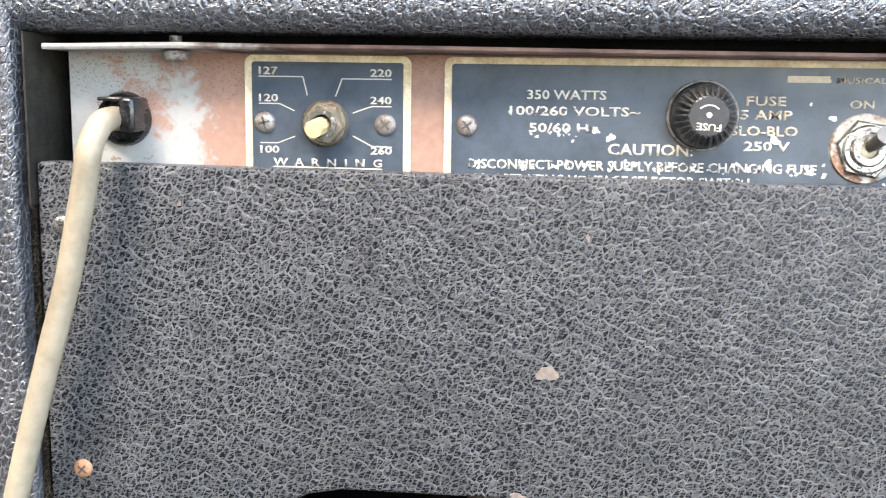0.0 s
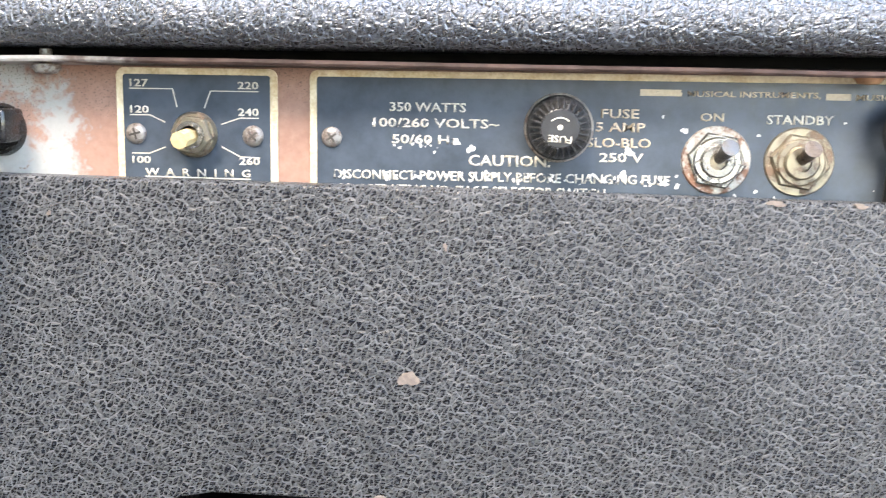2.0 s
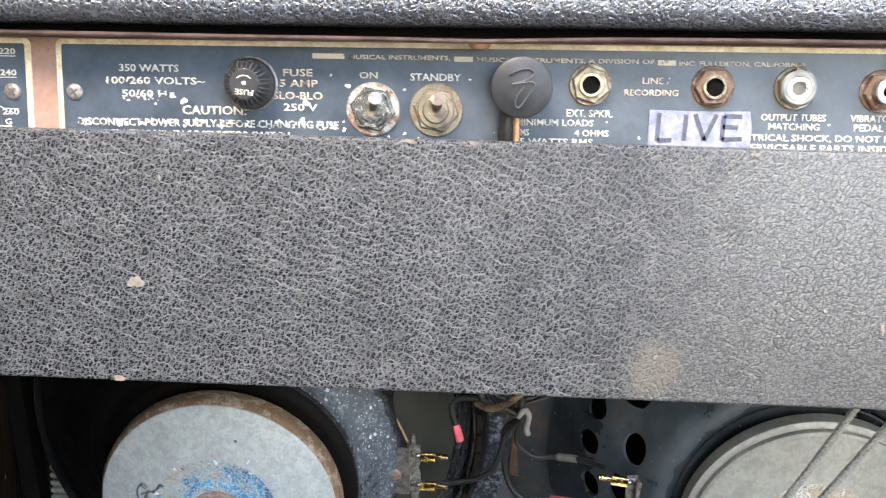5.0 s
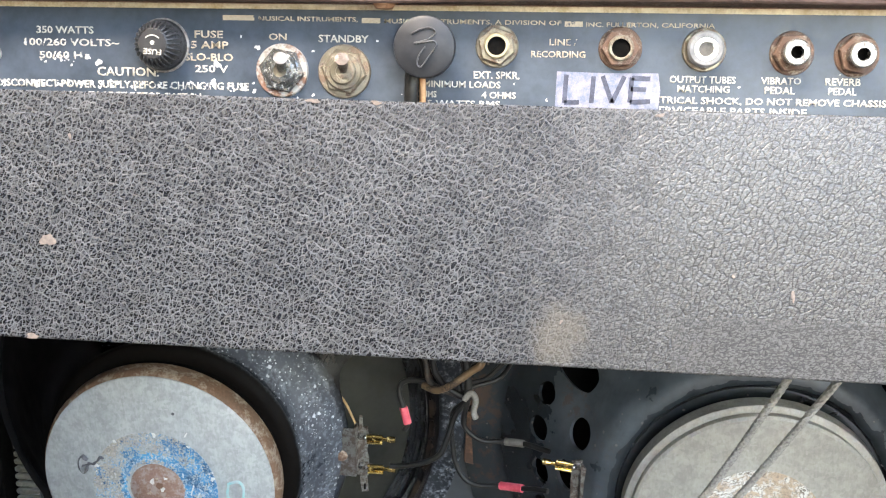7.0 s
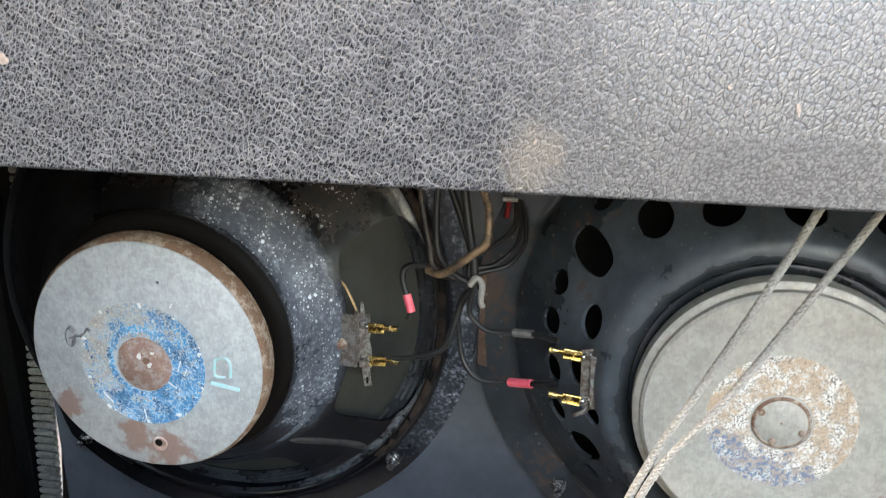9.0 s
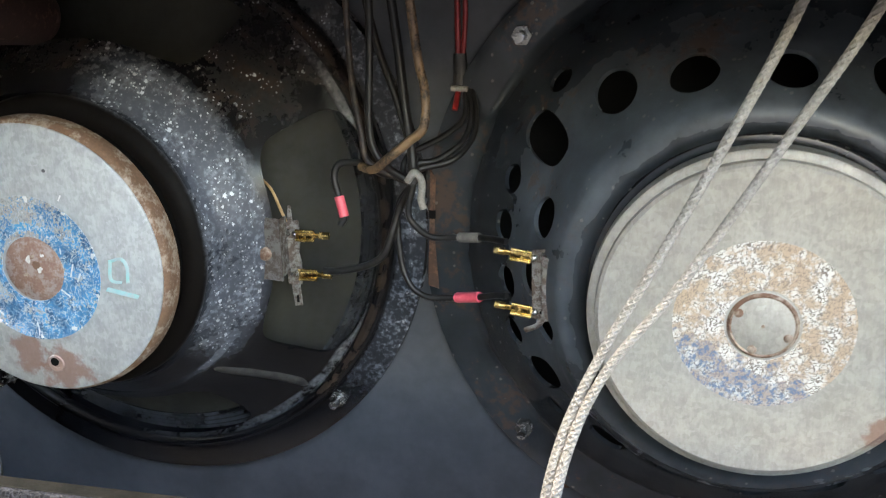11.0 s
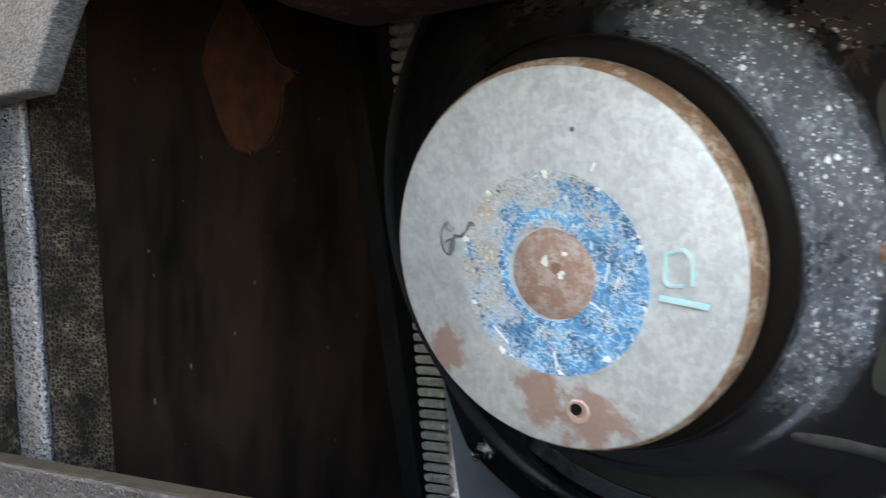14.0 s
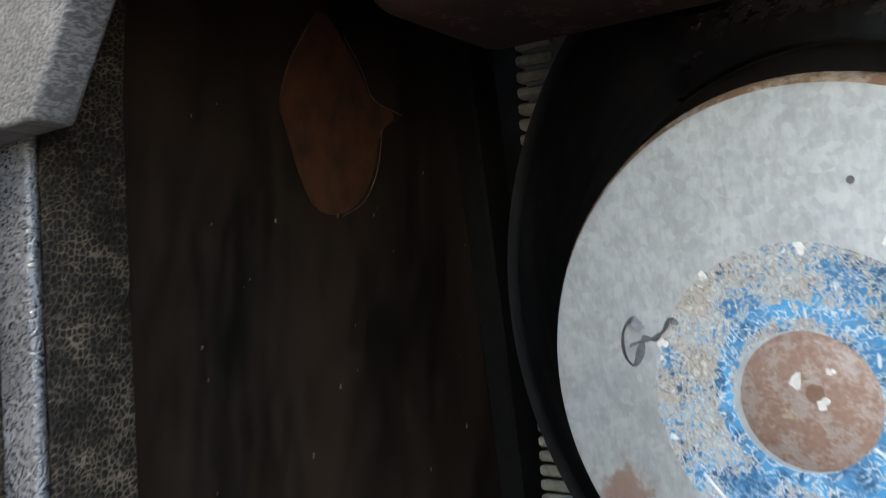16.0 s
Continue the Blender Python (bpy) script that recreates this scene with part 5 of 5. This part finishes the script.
part("hole_lip", revolve([(0.0022, -0.0002), (0.0036, -0.0005), (0.0044, 0.0003), (0.0022, 0.0003)], 20, Matrix.Translation((0.0024, 0, -0.0472)), closed=True), ZINC, mp, smooth=40)
part("plate_dot", disc(0.0008, -0.0002, 0.0003, (0.0112, 0, 0.0402), 12), INK, mp)
part("ink_mark", tube([(-0.0356, -0.0001, 0.0118), (-0.0380, -0.0001, 0.0142), (-0.0408, -0.0001, 0.0112), (-0.0412, -0.0001, 0.0062), (-0.0390, -0.0001, 0.0032), (-0.0366, -0.0001, 0.0056), (-0.0362, -0.0001, 0.0088), (-0.0392, -0.0001, 0.0082)], lambda u: 0.0014 + 0.0005 * math.sin(u * 19), 6, flat=0.12), INK, mp)
part("ink_tail", tube([(-0.0362, -0.0001, 0.0098), (-0.0335, -0.0001, 0.0096), (-0.0310, -0.0001, 0.0112), (-0.0290, -0.0001, 0.0140), (-0.0270, -0.0001, 0.0128)], lambda u: 0.0010 + 0.0004 * math.sin(u * 23), 6, flat=0.25), INK, mp)
for p in ([(0.0335, -0.0098), (0.0480, -0.0125)], [(0.0370, 0.0028), (0.0362, -0.0056), (0.0410, -0.0066)], [(0.0370, 0.0028), (0.0420, 0.0038), (0.0445, 0.0004), (0.0440, -0.0070)]):
    part("crayon_mark", tube([(x, -0.0001, z) for x, z in p], 0.0012 if len(p) > 2 else 0.0017, 6, flat=0.08), CYAN, mp)
FR = 0.1480
prof = [(0.046, 0.0215), (0.0620, 0.0215), (0.0652, 0.0222), (0.0668, 0.0245), (0.0676, 0.0275), (0.0700, 0.0325), (0.0760, 0.0390), (0.0800, 0.0432), (0.0815, 0.0456), (0.0840, 0.0480), (0.0960, 0.0605), (0.1080, 0.0720), (0.1180, 0.0805), (0.1240, 0.0845), (0.1275, 0.0862), (0.1290, 0.0838), (0.1312, 0.0832), (0.1332, 0.0850), (0.1342, 0.0895), (FR, 0.0905), (FR, 0.0950), (0.118, 0.0950)]
holes = [(0.1055, a, 0.0262, 31.5, 5.0) for a in (-4.5, 85.5, 265.5)]
bk = cut_surface(prof, 180, 0.003, holes)
for v in bk.verts:
    a, q = math.degrees(math.atan2(v.co.z, v.co.x)) % 360, math.hypot(v.co.x, v.co.z)
    slim = max(0.0, min(1.0, (a - 105) / 25, (224 - a) / 14))
    if q > 0.129 and slim > 0:
        k = (0.129 + (q - 0.129) * (1 - 0.78 * slim)) / q
        v.co.x, v.co.z = v.co.x * k, v.co.z * k
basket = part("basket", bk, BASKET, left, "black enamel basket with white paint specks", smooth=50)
md = basket.modifiers.new("wall", "SOLIDIFY")
md.thickness, md.offset = 0.0016, 1.0
for a in (311,):
    turn = lambda q: radians(a + q)
    part("rib", tube([(rr * math.cos(turn(q)), d, rr * math.sin(turn(q))) for rr, d, q in ((0.0810, 0.0460, -3), (0.0880, 0.0523, -2), (0.1040, 0.0683, 1), (0.1190, 0.0812, 2.5), (0.1240, 0.0850, 1.5))], lambda u: 0.0036 * (1 - 0.9 * abs(2 * u - 1) ** 4), 12, 8, flat=0.8), RIB, left, smooth=70)
ripple = [(0.1170 + 0.0015 * k, 0.0885 + 0.0007 * k - (0.0012 if k % 2 else 0.0)) for k in range(8)]
part("surround", revolve(ripple + [(0.128, 0.0948), (0.1170, 0.0908)], 120, closed=True), plain("black_surround", (0.014, 0.015, 0.016), (0.045, 0.047, 0.050), 60, (0.10, 0.25), spec=0.9), left, "black rippled cone surround", smooth=30)
part("cone", revolve([(0.0, 0.046), (0.030, 0.046), (0.034, 0.048), (0.080, 0.072), (0.122, 0.0920), (0.128, 0.0940)], 72), CONE, left, "dark grey-green paper cone", smooth=40)
for a in (0.7, 45.5, 91, 271.3):
    c, s_ = math.cos(radians(a)), math.sin(radians(a))
    part("flange_hole", disc(0.0026, -0.0004, 0.0004, (0.1385 * c, 0.0902, 0.1385 * s_), 14), HOLE, left)
for a in (-44.3, 227):
    c, s_ = math.cos(radians(a)), math.sin(radians(a))
    nut_and_bolt((0.1397 * c, 0.0900, 0.1397 * s_), left)
tb = terminal((0.0945, 0.0560, -0.0094), 1, left)
part("tag_bracket", prism([(0.0780, -0.0195), (0.0925, -0.0205), (0.0925, 0.0090), (0.0860, 0.0095), (0.0850, 0.0030), (0.0785, 0.0020)], 0.0470, 0.0482, 0.0003, 1), rusty("dark_steel_bracket", (0.17, 0.165, 0.155), (0.08, 0.055, 0.042), 0.30, 0.4, (0.35, 0.7), 260), tb, "dark steel bracket")
part("bracket_web", box(0.0910, 0.0922, 0.0478, 0.0565, -0.0190, 0.0080, 0.0003, 1), STEEL, tb)
part("bracket_rivet", revolve([(0, -0.0020), (0.0026, -0.0016), (0.0034, 0)], 16, Matrix.Translation((0.0846, 0.0470, -0.0075))), RUST, tb, smooth=60)
part("lower_lug", prism([(0.0935, -0.0355), (0.0975, -0.0350), (0.0968, -0.0240), (0.0925, -0.0240)], 0.0556, 0.0564, 0.0003, 1), STEEL, tb)
part("lug_slot", box(0.0948, 0.0960, 0.0553, 0.0557, -0.0335, -0.0300), HOLE, tb)
part("upper_lug", prism([(0.0930, 0.0050), (0.0955, 0.0050), (0.0950, 0.0130), (0.0935, 0.0130)], 0.0556, 0.0564, 0.0003, 1), STEEL, tb)
part("tinsel_lead", tube([(0.0925, 0.0570, 0.0030), (0.0890, 0.0580, 0.0110), (0.0840, 0.0610, 0.0190), (0.0760, 0.0670, 0.0230)], 0.0007, 6), plain("tan_braid", (0.3, 0.17, 0.07), (0.5, 0.32, 0.16), 400, (0.5, 0.7)), left, smooth=60)

RS = speaker_pose(0.1482, 0.1108, 0.2440)
right = thing("loudspeaker", "loudspeaker with wide grey magnet plate, flaked white label, slotted black frame", "loudspeaker", group="speakers on the baffle")
right.matrix_world = RS
MR2 = 0.0612
mp2 = part("magnet_plate", revolve([(0, 0), (MR2 - 0.0014, 0), (MR2, 0.0010), (MR2 + 0.0004, 0.0032), (MR2 + 0.0002, 0.0040), (MR2 + 0.0026, 0.0042), (MR2 + 0.0036, 0.0050), (MR2 + 0.0038, 0.0125), (0, 0.0125)], 96), ZINC_BROWN, right, "stained grey steel magnet plate", smooth=35)
# Same near-black for the shade behind this plate.
part("magnet", revolve([(0, 0.0125), (MR2 - 0.001, 0.0125), (MR2 - 0.001, 0.0235), (0, 0.0235)], 72), HOLE, right, smooth=40)
face_ring(0.0138, 0.0324, -0.0002, WHITE_LABEL, mp2, "ring_label", "flaked white and blue ring label")
part("pole_cap", revolve([(0, -0.0010), (0.0116, -0.0010), (0.0129, -0.0002), (0.0135, 0.0003), (0, 0.0003)], 40), ZINC_BROWN, mp2, "grey metal pole cap", smooth=40)
part("cap_rim", revolve([(0.0112, -0.0011), (0.0118, -0.0013), (0.0128, -0.0004), (0.0126, -0.0002)], 40, closed=True), RUST, mp2, "rusty pressed rim", smooth=40)
for a in (152, 250, 335):
    part("cap_rivet", revolve([(0, -0.0019), (0.0012, -0.0017), (0.0018, -0.0010)], 12, Matrix.Translation((0.0100 * math.cos(radians(a)), 0, 0.0100 * math.sin(radians(a))))), RUST, mp2, smooth=60)
part("cap_dot", disc(0.0007, -0.0012, -0.0009, (0, 0, 0), 10), RUST, mp2)
for k, x in enumerate((0.0445, 0.0475, 0.0500, 0.0535)):
    part("stamped_bar", box(x, x + 0.0016, -0.0003, 0.0003, -0.0060, 0.0010 + 0.002 * (k % 2)), plain("stamped_grey", (0.16, 0.16, 0.15), (0.24, 0.24, 0.22), 300, (0.6, 0.8)) if k == 0 else bpy.data.materials["stamped_grey"], mp2)
prof = [(0.052, 0.0215), (0.0675, 0.0215), (0.0690, 0.0195), (0.0725, 0.0180), (0.0770, 0.0192), (0.0810, 0.0235), (0.0840, 0.0288), (0.0870, 0.0340), (0.0930, 0.0430), (0.1000, 0.0510), (0.1080, 0.0610), (0.1160, 0.0710), (0.1230, 0.0790), (0.1275, 0.0845), (0.1320, 0.0865), (0.1500, 0.0870), (0.1500, 0.0912), (0.118, 0.0912)]
rng = random.Random(8)
holes = [(0.1030, 147, 0.0160, 5.2, 2.4), (0.1082, 160.2, 0.0068, 3.6, 1.7), (0.0880, 162.3, 0.0085, 5.6, 2.0), (0.1072, 171.3, 0.0072, 3.8, 2.2), (0.0905, 180, 0.0075, 5.4, 2.2),
         (0.1046, 184.6, 0.0066, 3.9, 2.4), (0.0848, 192, 0.0090, 5.4, 1.8), (0.1068, 198, 0.0070, 3.9, 1.8), (0.0985, 209, 0.0135, 5.0, 2.2), (0.1080, 220, 0.0060, 3.4, 1.8), (0.0925, 232, 0.0120, 5.4, 2.2), (0.0870, 251, 0.0110, 6.0, 2.0),
         (0.0960, 127, 0.0120, 5.4, 2.0), (0.0895, 108.5, 0.0110, 6.2, 2.0), (0.0870, 86, 0.0110, 6.2, 2.0), (0.1130, 136.5, 0.0055, 3.2, 1.8)]
holes += [(0.0930 + rng.uniform(-0.002, 0.002), a + rng.uniform(-1.5, 1.5), 0.0115 + rng.uniform(-0.001, 0.001), rng.uniform(5.0, 6.2), rng.uniform(1.7, 2.2)) for a in (270, 289, 308, 327, 346, 5, 24, 43, 62)]
bk = cut_surface(prof, 288, 0.0020, holes)
frame_part = part("frame", bk, FRAME, right, "dusty blue-black slotted frame", smooth=50)
md = frame_part.modifiers.new("wall", "SOLIDIFY")
md.thickness, md.offset = 0.0020, 1.0
part("cone", revolve([(0.0, 0.052), (0.034, 0.052), (0.080, 0.070), (0.125, 0.0900)], 72), plain("black_cone", (0.003, 0.003, 0.003), (0.007, 0.007, 0.007), 60, (0.8, 0.95), spec=0.1), right, smooth=40)
for a in (1, 46, 91, 181, 271, 316):
    part("flange_hole", disc(0.0026, -0.0004, 0.0004, (0.1404 * math.cos(radians(a)), 0.0868, 0.1404 * math.sin(radians(a))), 14), HOLE, right)
for a in (223, 137):
    nut_and_bolt((0.1404 * math.cos(radians(a)), 0.0866, 0.1404 * math.sin(radians(a))), right)
SCUFF_RUST = rusty("brown_fibre_gasket", (0.20, 0.09, 0.045), (0.10, 0.05, 0.03), 0.3, 0.0)
for k, (q, a, rr) in enumerate(((0.1404, 220, 0.0062), (0.1440, 226, 0.0050), (0.1480, 205, 0.0035), (0.1470, 236, 0.0060), (0.1490, 213, 0.0030))):
    blob(q * math.cos(radians(a)), q * math.sin(radians(a)), rr, k + 7, 0.0870, SCUFF_RUST, right, "rust_patch", 0.0002, 1.5)
tb2 = terminal((-0.0862, 0.0272, 0.0010), -1, right, 0.0155, 0.0119, 0.16)
part("lower_lug", tube([(-0.0850, 0.0280, -0.0130), (-0.0870, 0.0272, -0.0170), (-0.0925, 0.0266, -0.0195)], 0.0018, 8, flat=0.4), STEEL, tb2, smooth=60)
part("board_foot", prism([(-0.0850, -0.0140), (-0.0790, -0.0130), (-0.0790, 0.0120), (-0.0850, 0.0150)], 0.0232, 0.0286, 0.0003, 1), STEEL, tb2)
bm = prism([(-0.1500, -0.024), (-0.1440, -0.026), (-0.1455, 0.002), (-0.1440, 0.030), (-0.1470, 0.034)], 0.0848, 0.0868, 0.0004, 1)
part("gasket_tab", bm, SCUFF_RUST, right, "brown fibre gasket tab")
part("gasket_hole", box(-0.1480, -0.1450, 0.0842, 0.0850, 0.0100, 0.0140), HOLE, right)

# ---- speaker wiring ----
wire_loom = thing("speaker_wiring", "tied black speaker wires with pink and red sleeves", "wiring")


def wire(points, r=0.0014, material=WIRE, name="wire"):
    return part(name, tube(points, r, 8, 8), material, wire_loom, smooth=60)


TIE = Vector((0.0030, 0.1525, 0.2892))
wire([(-0.0270, 0.140, 0.400), (-0.0266, 0.147, 0.365), (-0.0259, 0.150, 0.3436), (-0.0236, 0.150, 0.3261), (-0.0199, 0.150, 0.3086), (-0.0184, 0.151, 0.2998), (-0.0130, 0.153, 0.2950), (-0.0050, 0.154, 0.2915), TIE], 0.0015, WIRE_BROWN)
wire([(0.0040, 0.120, 0.400), (0.0060, 0.134, 0.362), (0.0079, 0.140, 0.3407), (0.0110, 0.140, 0.3283), (0.0108, 0.140, 0.3139), (0.0045, 0.141, 0.3078), (-0.0049, 0.142, 0.3004), (-0.0135, 0.148, 0.2950), (-0.0215, 0.154, 0.2958)], 0.0020, WIRE_TAN)
wire([(-0.0240, 0.140, 0.400), (-0.0180, 0.152, 0.362), (-0.0133, 0.155, 0.3439), (-0.0070, 0.155, 0.3285), (-0.0018, 0.155, 0.3133), (0.0021, 0.155, 0.3002), TIE], 0.0018)
wire([(-0.0150, 0.138, 0.400), (-0.0155, 0.146, 0.352), (-0.0165, 0.150, 0.312), (-0.0120, 0.152, 0.2990), (-0.0060, 0.152, 0.2940), TIE], 0.0018)
wire([(-0.0100, 0.140, 0.400), (-0.0045, 0.150, 0.350), (-0.0005, 0.1515, 0.320), (0.0025, 0.1515, 0.302), TIE], 0.0022)
wire([(0.0185, 0.182, 0.3330), (0.0198, 0.176, 0.3182), (0.0116, 0.168, 0.3092), (-0.0004, 0.158, 0.3016), (-0.0020, 0.154, 0.2940), TIE], 0.0014)
wire([(0.0200, 0.182, 0.3330), (0.0230, 0.176, 0.3199), (0.0214, 0.168, 0.3081), (0.0120, 0.160, 0.2995), (0.0032, 0.155, 0.2972), TIE], 0.0014)
wire([(0.0215, 0.182, 0.3330), (0.0251, 0.176, 0.3198), (0.0256, 0.168, 0.3092), (0.0186, 0.160, 0.2995), (0.0044, 0.156, 0.2950), TIE], 0.0014)
wire([(0.0150, 0.172, 0.400), (0.0152, 0.178, 0.365), (0.0152, 0.181, 0.344)], 0.0014, RED, "red_sleeve")
wire([(0.0185, 0.172, 0.400), (0.0188, 0.178, 0.365), (0.0174, 0.181, 0.344)], 0.0012, RED, "red_sleeve")
wire([(0.0160, 0.181, 0.347), (0.0162, 0.1825, 0.333)], 0.0032, BLACK_MATT, "splice_cap")
wire([(0.0125, 0.180, 0.3313), (0.0204, 0.180, 0.3309)], 0.0014, BRAID, "splice_tie")
wire([(0.0156, 0.1815, 0.3305), (0.0148, 0.178, 0.3215)], 0.0014, RED, "red_sleeve")
# leads to the specked speaker
wire([TIE, (0.0031, 0.155, 0.2916), (-0.0117, 0.157, 0.2925), (-0.0212, 0.157, 0.2969), (-0.0319, 0.157, 0.2968), (-0.0352, 0.157, 0.2910), (-0.0324, 0.157, 0.2808), (-0.0302, 0.157, 0.2729), (-0.0320, 0.157, 0.2690)], 0.0016)
wire([(-0.0328, 0.157, 0.2820), (-0.0302, 0.157, 0.2729)], 0.0024, PINK, "pink_sleeve")
wire([TIE, (-0.0045, 0.158, 0.2782), (-0.0085, 0.158, 0.2647), (-0.0128, 0.158, 0.2554), (-0.0220, 0.158, 0.2504), (-0.0352, 0.158, 0.2478), (-0.0400, 0.158, 0.2478)], 0.0017)
# leads to the slotted speaker
wire([TIE, (0.0005, 0.154, 0.2780), (0.0022, 0.155, 0.2718), (0.0103, 0.155, 0.2660), (0.0212, 0.155, 0.2660), (0.0339, 0.150, 0.2670), (0.0425, 0.143, 0.2672), (0.0470, 0.140, 0.2670)], 0.0015)
wire([(0.0235, 0.1548, 0.2662), (0.0335, 0.1503, 0.2670)], 0.0022, plain("grey_sleeve", (0.10, 0.09, 0.08), (0.18, 0.17, 0.15), 300, (0.4, 0.6)), "grey_sleeve")
wire([TIE, (-0.0060, 0.160, 0.2782), (-0.0051, 0.162, 0.2556), (-0.0006, 0.162, 0.2434), (0.0077, 0.162, 0.2379), (0.0222, 0.161, 0.2385), (0.0335, 0.153, 0.2408), (0.0420, 0.147, 0.2430), (0.0470, 0.144, 0.2436)], 0.0015)
wire([(0.0215, 0.1615, 0.2384), (0.0335, 0.1530, 0.2408)], 0.0024, PINK, "pink_sleeve")
wire([(0.0010, 0.1500, 0.2900), (0.0045, 0.1490, 0.2940), (0.0070, 0.1520, 0.2900), (0.0060, 0.1550, 0.2820), (0.0070, 0.1560, 0.2780)], 0.0017, BRAID, "cord_tie")

# ---- braided cords ----
for label, pts in (("grey-white braided cord hanging over the speaker", [(0.1650, 0.040, 0.420), (0.1520, 0.045, 0.360), (0.1300, 0.055, 0.310), (0.1090, 0.066, 0.268), (0.0925, 0.073, 0.236), (0.0800, 0.078, 0.205), (0.0730, 0.080, 0.170), (0.0700, 0.080, 0.120), (0.0720, 0.078, 0.060)]),
                   ("grey-white braided cord beside its twin", [(0.1950, 0.040, 0.420), (0.1750, 0.045, 0.360), (0.1480, 0.054, 0.312), (0.1190, 0.064, 0.265), (0.0965, 0.071, 0.2340), (0.0838, 0.076, 0.205), (0.0768, 0.078, 0.170), (0.0738, 0.078, 0.120), (0.0755, 0.076, 0.060)])):
    bc = thing("braided_cord", label, "cord", group="braided cords")
    base = smooth_path(pts, 40)
    part("core", tube(pts, 0.0015, 10, 10), BRAID, bc, smooth=60)
    for k in range(8):
        strand = []
        run = 0.0
        for i, p in enumerate(base):
            if i:
                run += (p - base[i - 1]).length
            a = (1 if k % 2 else -1) * run / 0.0017 + k * math.pi / 4
            strand.append(p + Vector((math.cos(a) * 0.0016, math.sin(a) * 0.0016, 0)))
        part("strand", tube(strand, 0.00042, 5, 1), BRAID, bc, smooth=60)

# ---- transformer ----
tr = thing("output_transformer", "brown rusty transformer cover hanging under the chassis", "transformer")
part("cover", box(-0.2620, -0.158, 0.082, 0.145, 0.3470, 0.3735, 0.0125, 5), TRAFO, tr, smooth=50)
part("flange", box(-0.2660, -0.1540, 0.078, 0.154, 0.3730, 0.3750, 0.0006, 2), TRAFO, tr, "thin mounting flange", smooth=50)

# ---- room behind ----
post = thing("timber_post", "varnished timber door post behind the amplifier", "post")
part("post", box(-0.545, -0.400, 2.20, 2.28, 0.0, 2.2, 0.004, 2), TIMBER, post)
part("side_strip", box(-0.400, -0.335, 2.20, 2.27, 0.0, 2.2, 0.003, 2), plain("grey_olive_strip", (0.20, 0.17, 0.12), (0.28, 0.25, 0.19), 20, (0.5, 0.7)), post, "grey-olive painted edge strip")
win = thing("window_1", "wide bright window behind the amplifier", "window", kind="structure")
for x in (-0.13, 0.03, 0.62, 1.4):
    part("mullion", box(x, x + 0.05, 2.31, 2.36, 0.35, 2.2, 0.004, 2), WHITE_WALL, win)
for z in (0.35, 2.16):
    part("window_rail", box(-1.5, 4.0, 2.305, 2.355, z, z + 0.04, 0.004, 2), WHITE_WALL, win)
chair = thing("chair", "dark grey padded chair standing beyond the amplifier", "chair", (0.62, 1.25, 0))
GREY_PAD = plain("dark_grey_pad", (0.05, 0.055, 0.06), (0.09, 0.095, 0.10), 60, (0.5, 0.7))
part("backrest", box(-0.21, 0.21, -0.03, 0.03, 0.52, 0.86, 0.029, 4), GREY_PAD, chair, smooth=50)
part("seat", box(-0.21, 0.21, 0.03, 0.44, 0.41, 0.47, 0.025, 3), GREY_PAD, chair, smooth=50)
for x in (-0.17, 0.17):
    for y in (0.06, 0.40):
        part("leg", tube([(x, y, 0.41), (x * 1.08, y, 0.0)], 0.012, 10), STEEL, chair, smooth=50)
    part("back_post", tube([(x, 0.05, 0.43), (x, 0.0, 0.54)], 0.010, 10), STEEL, chair, smooth=50)
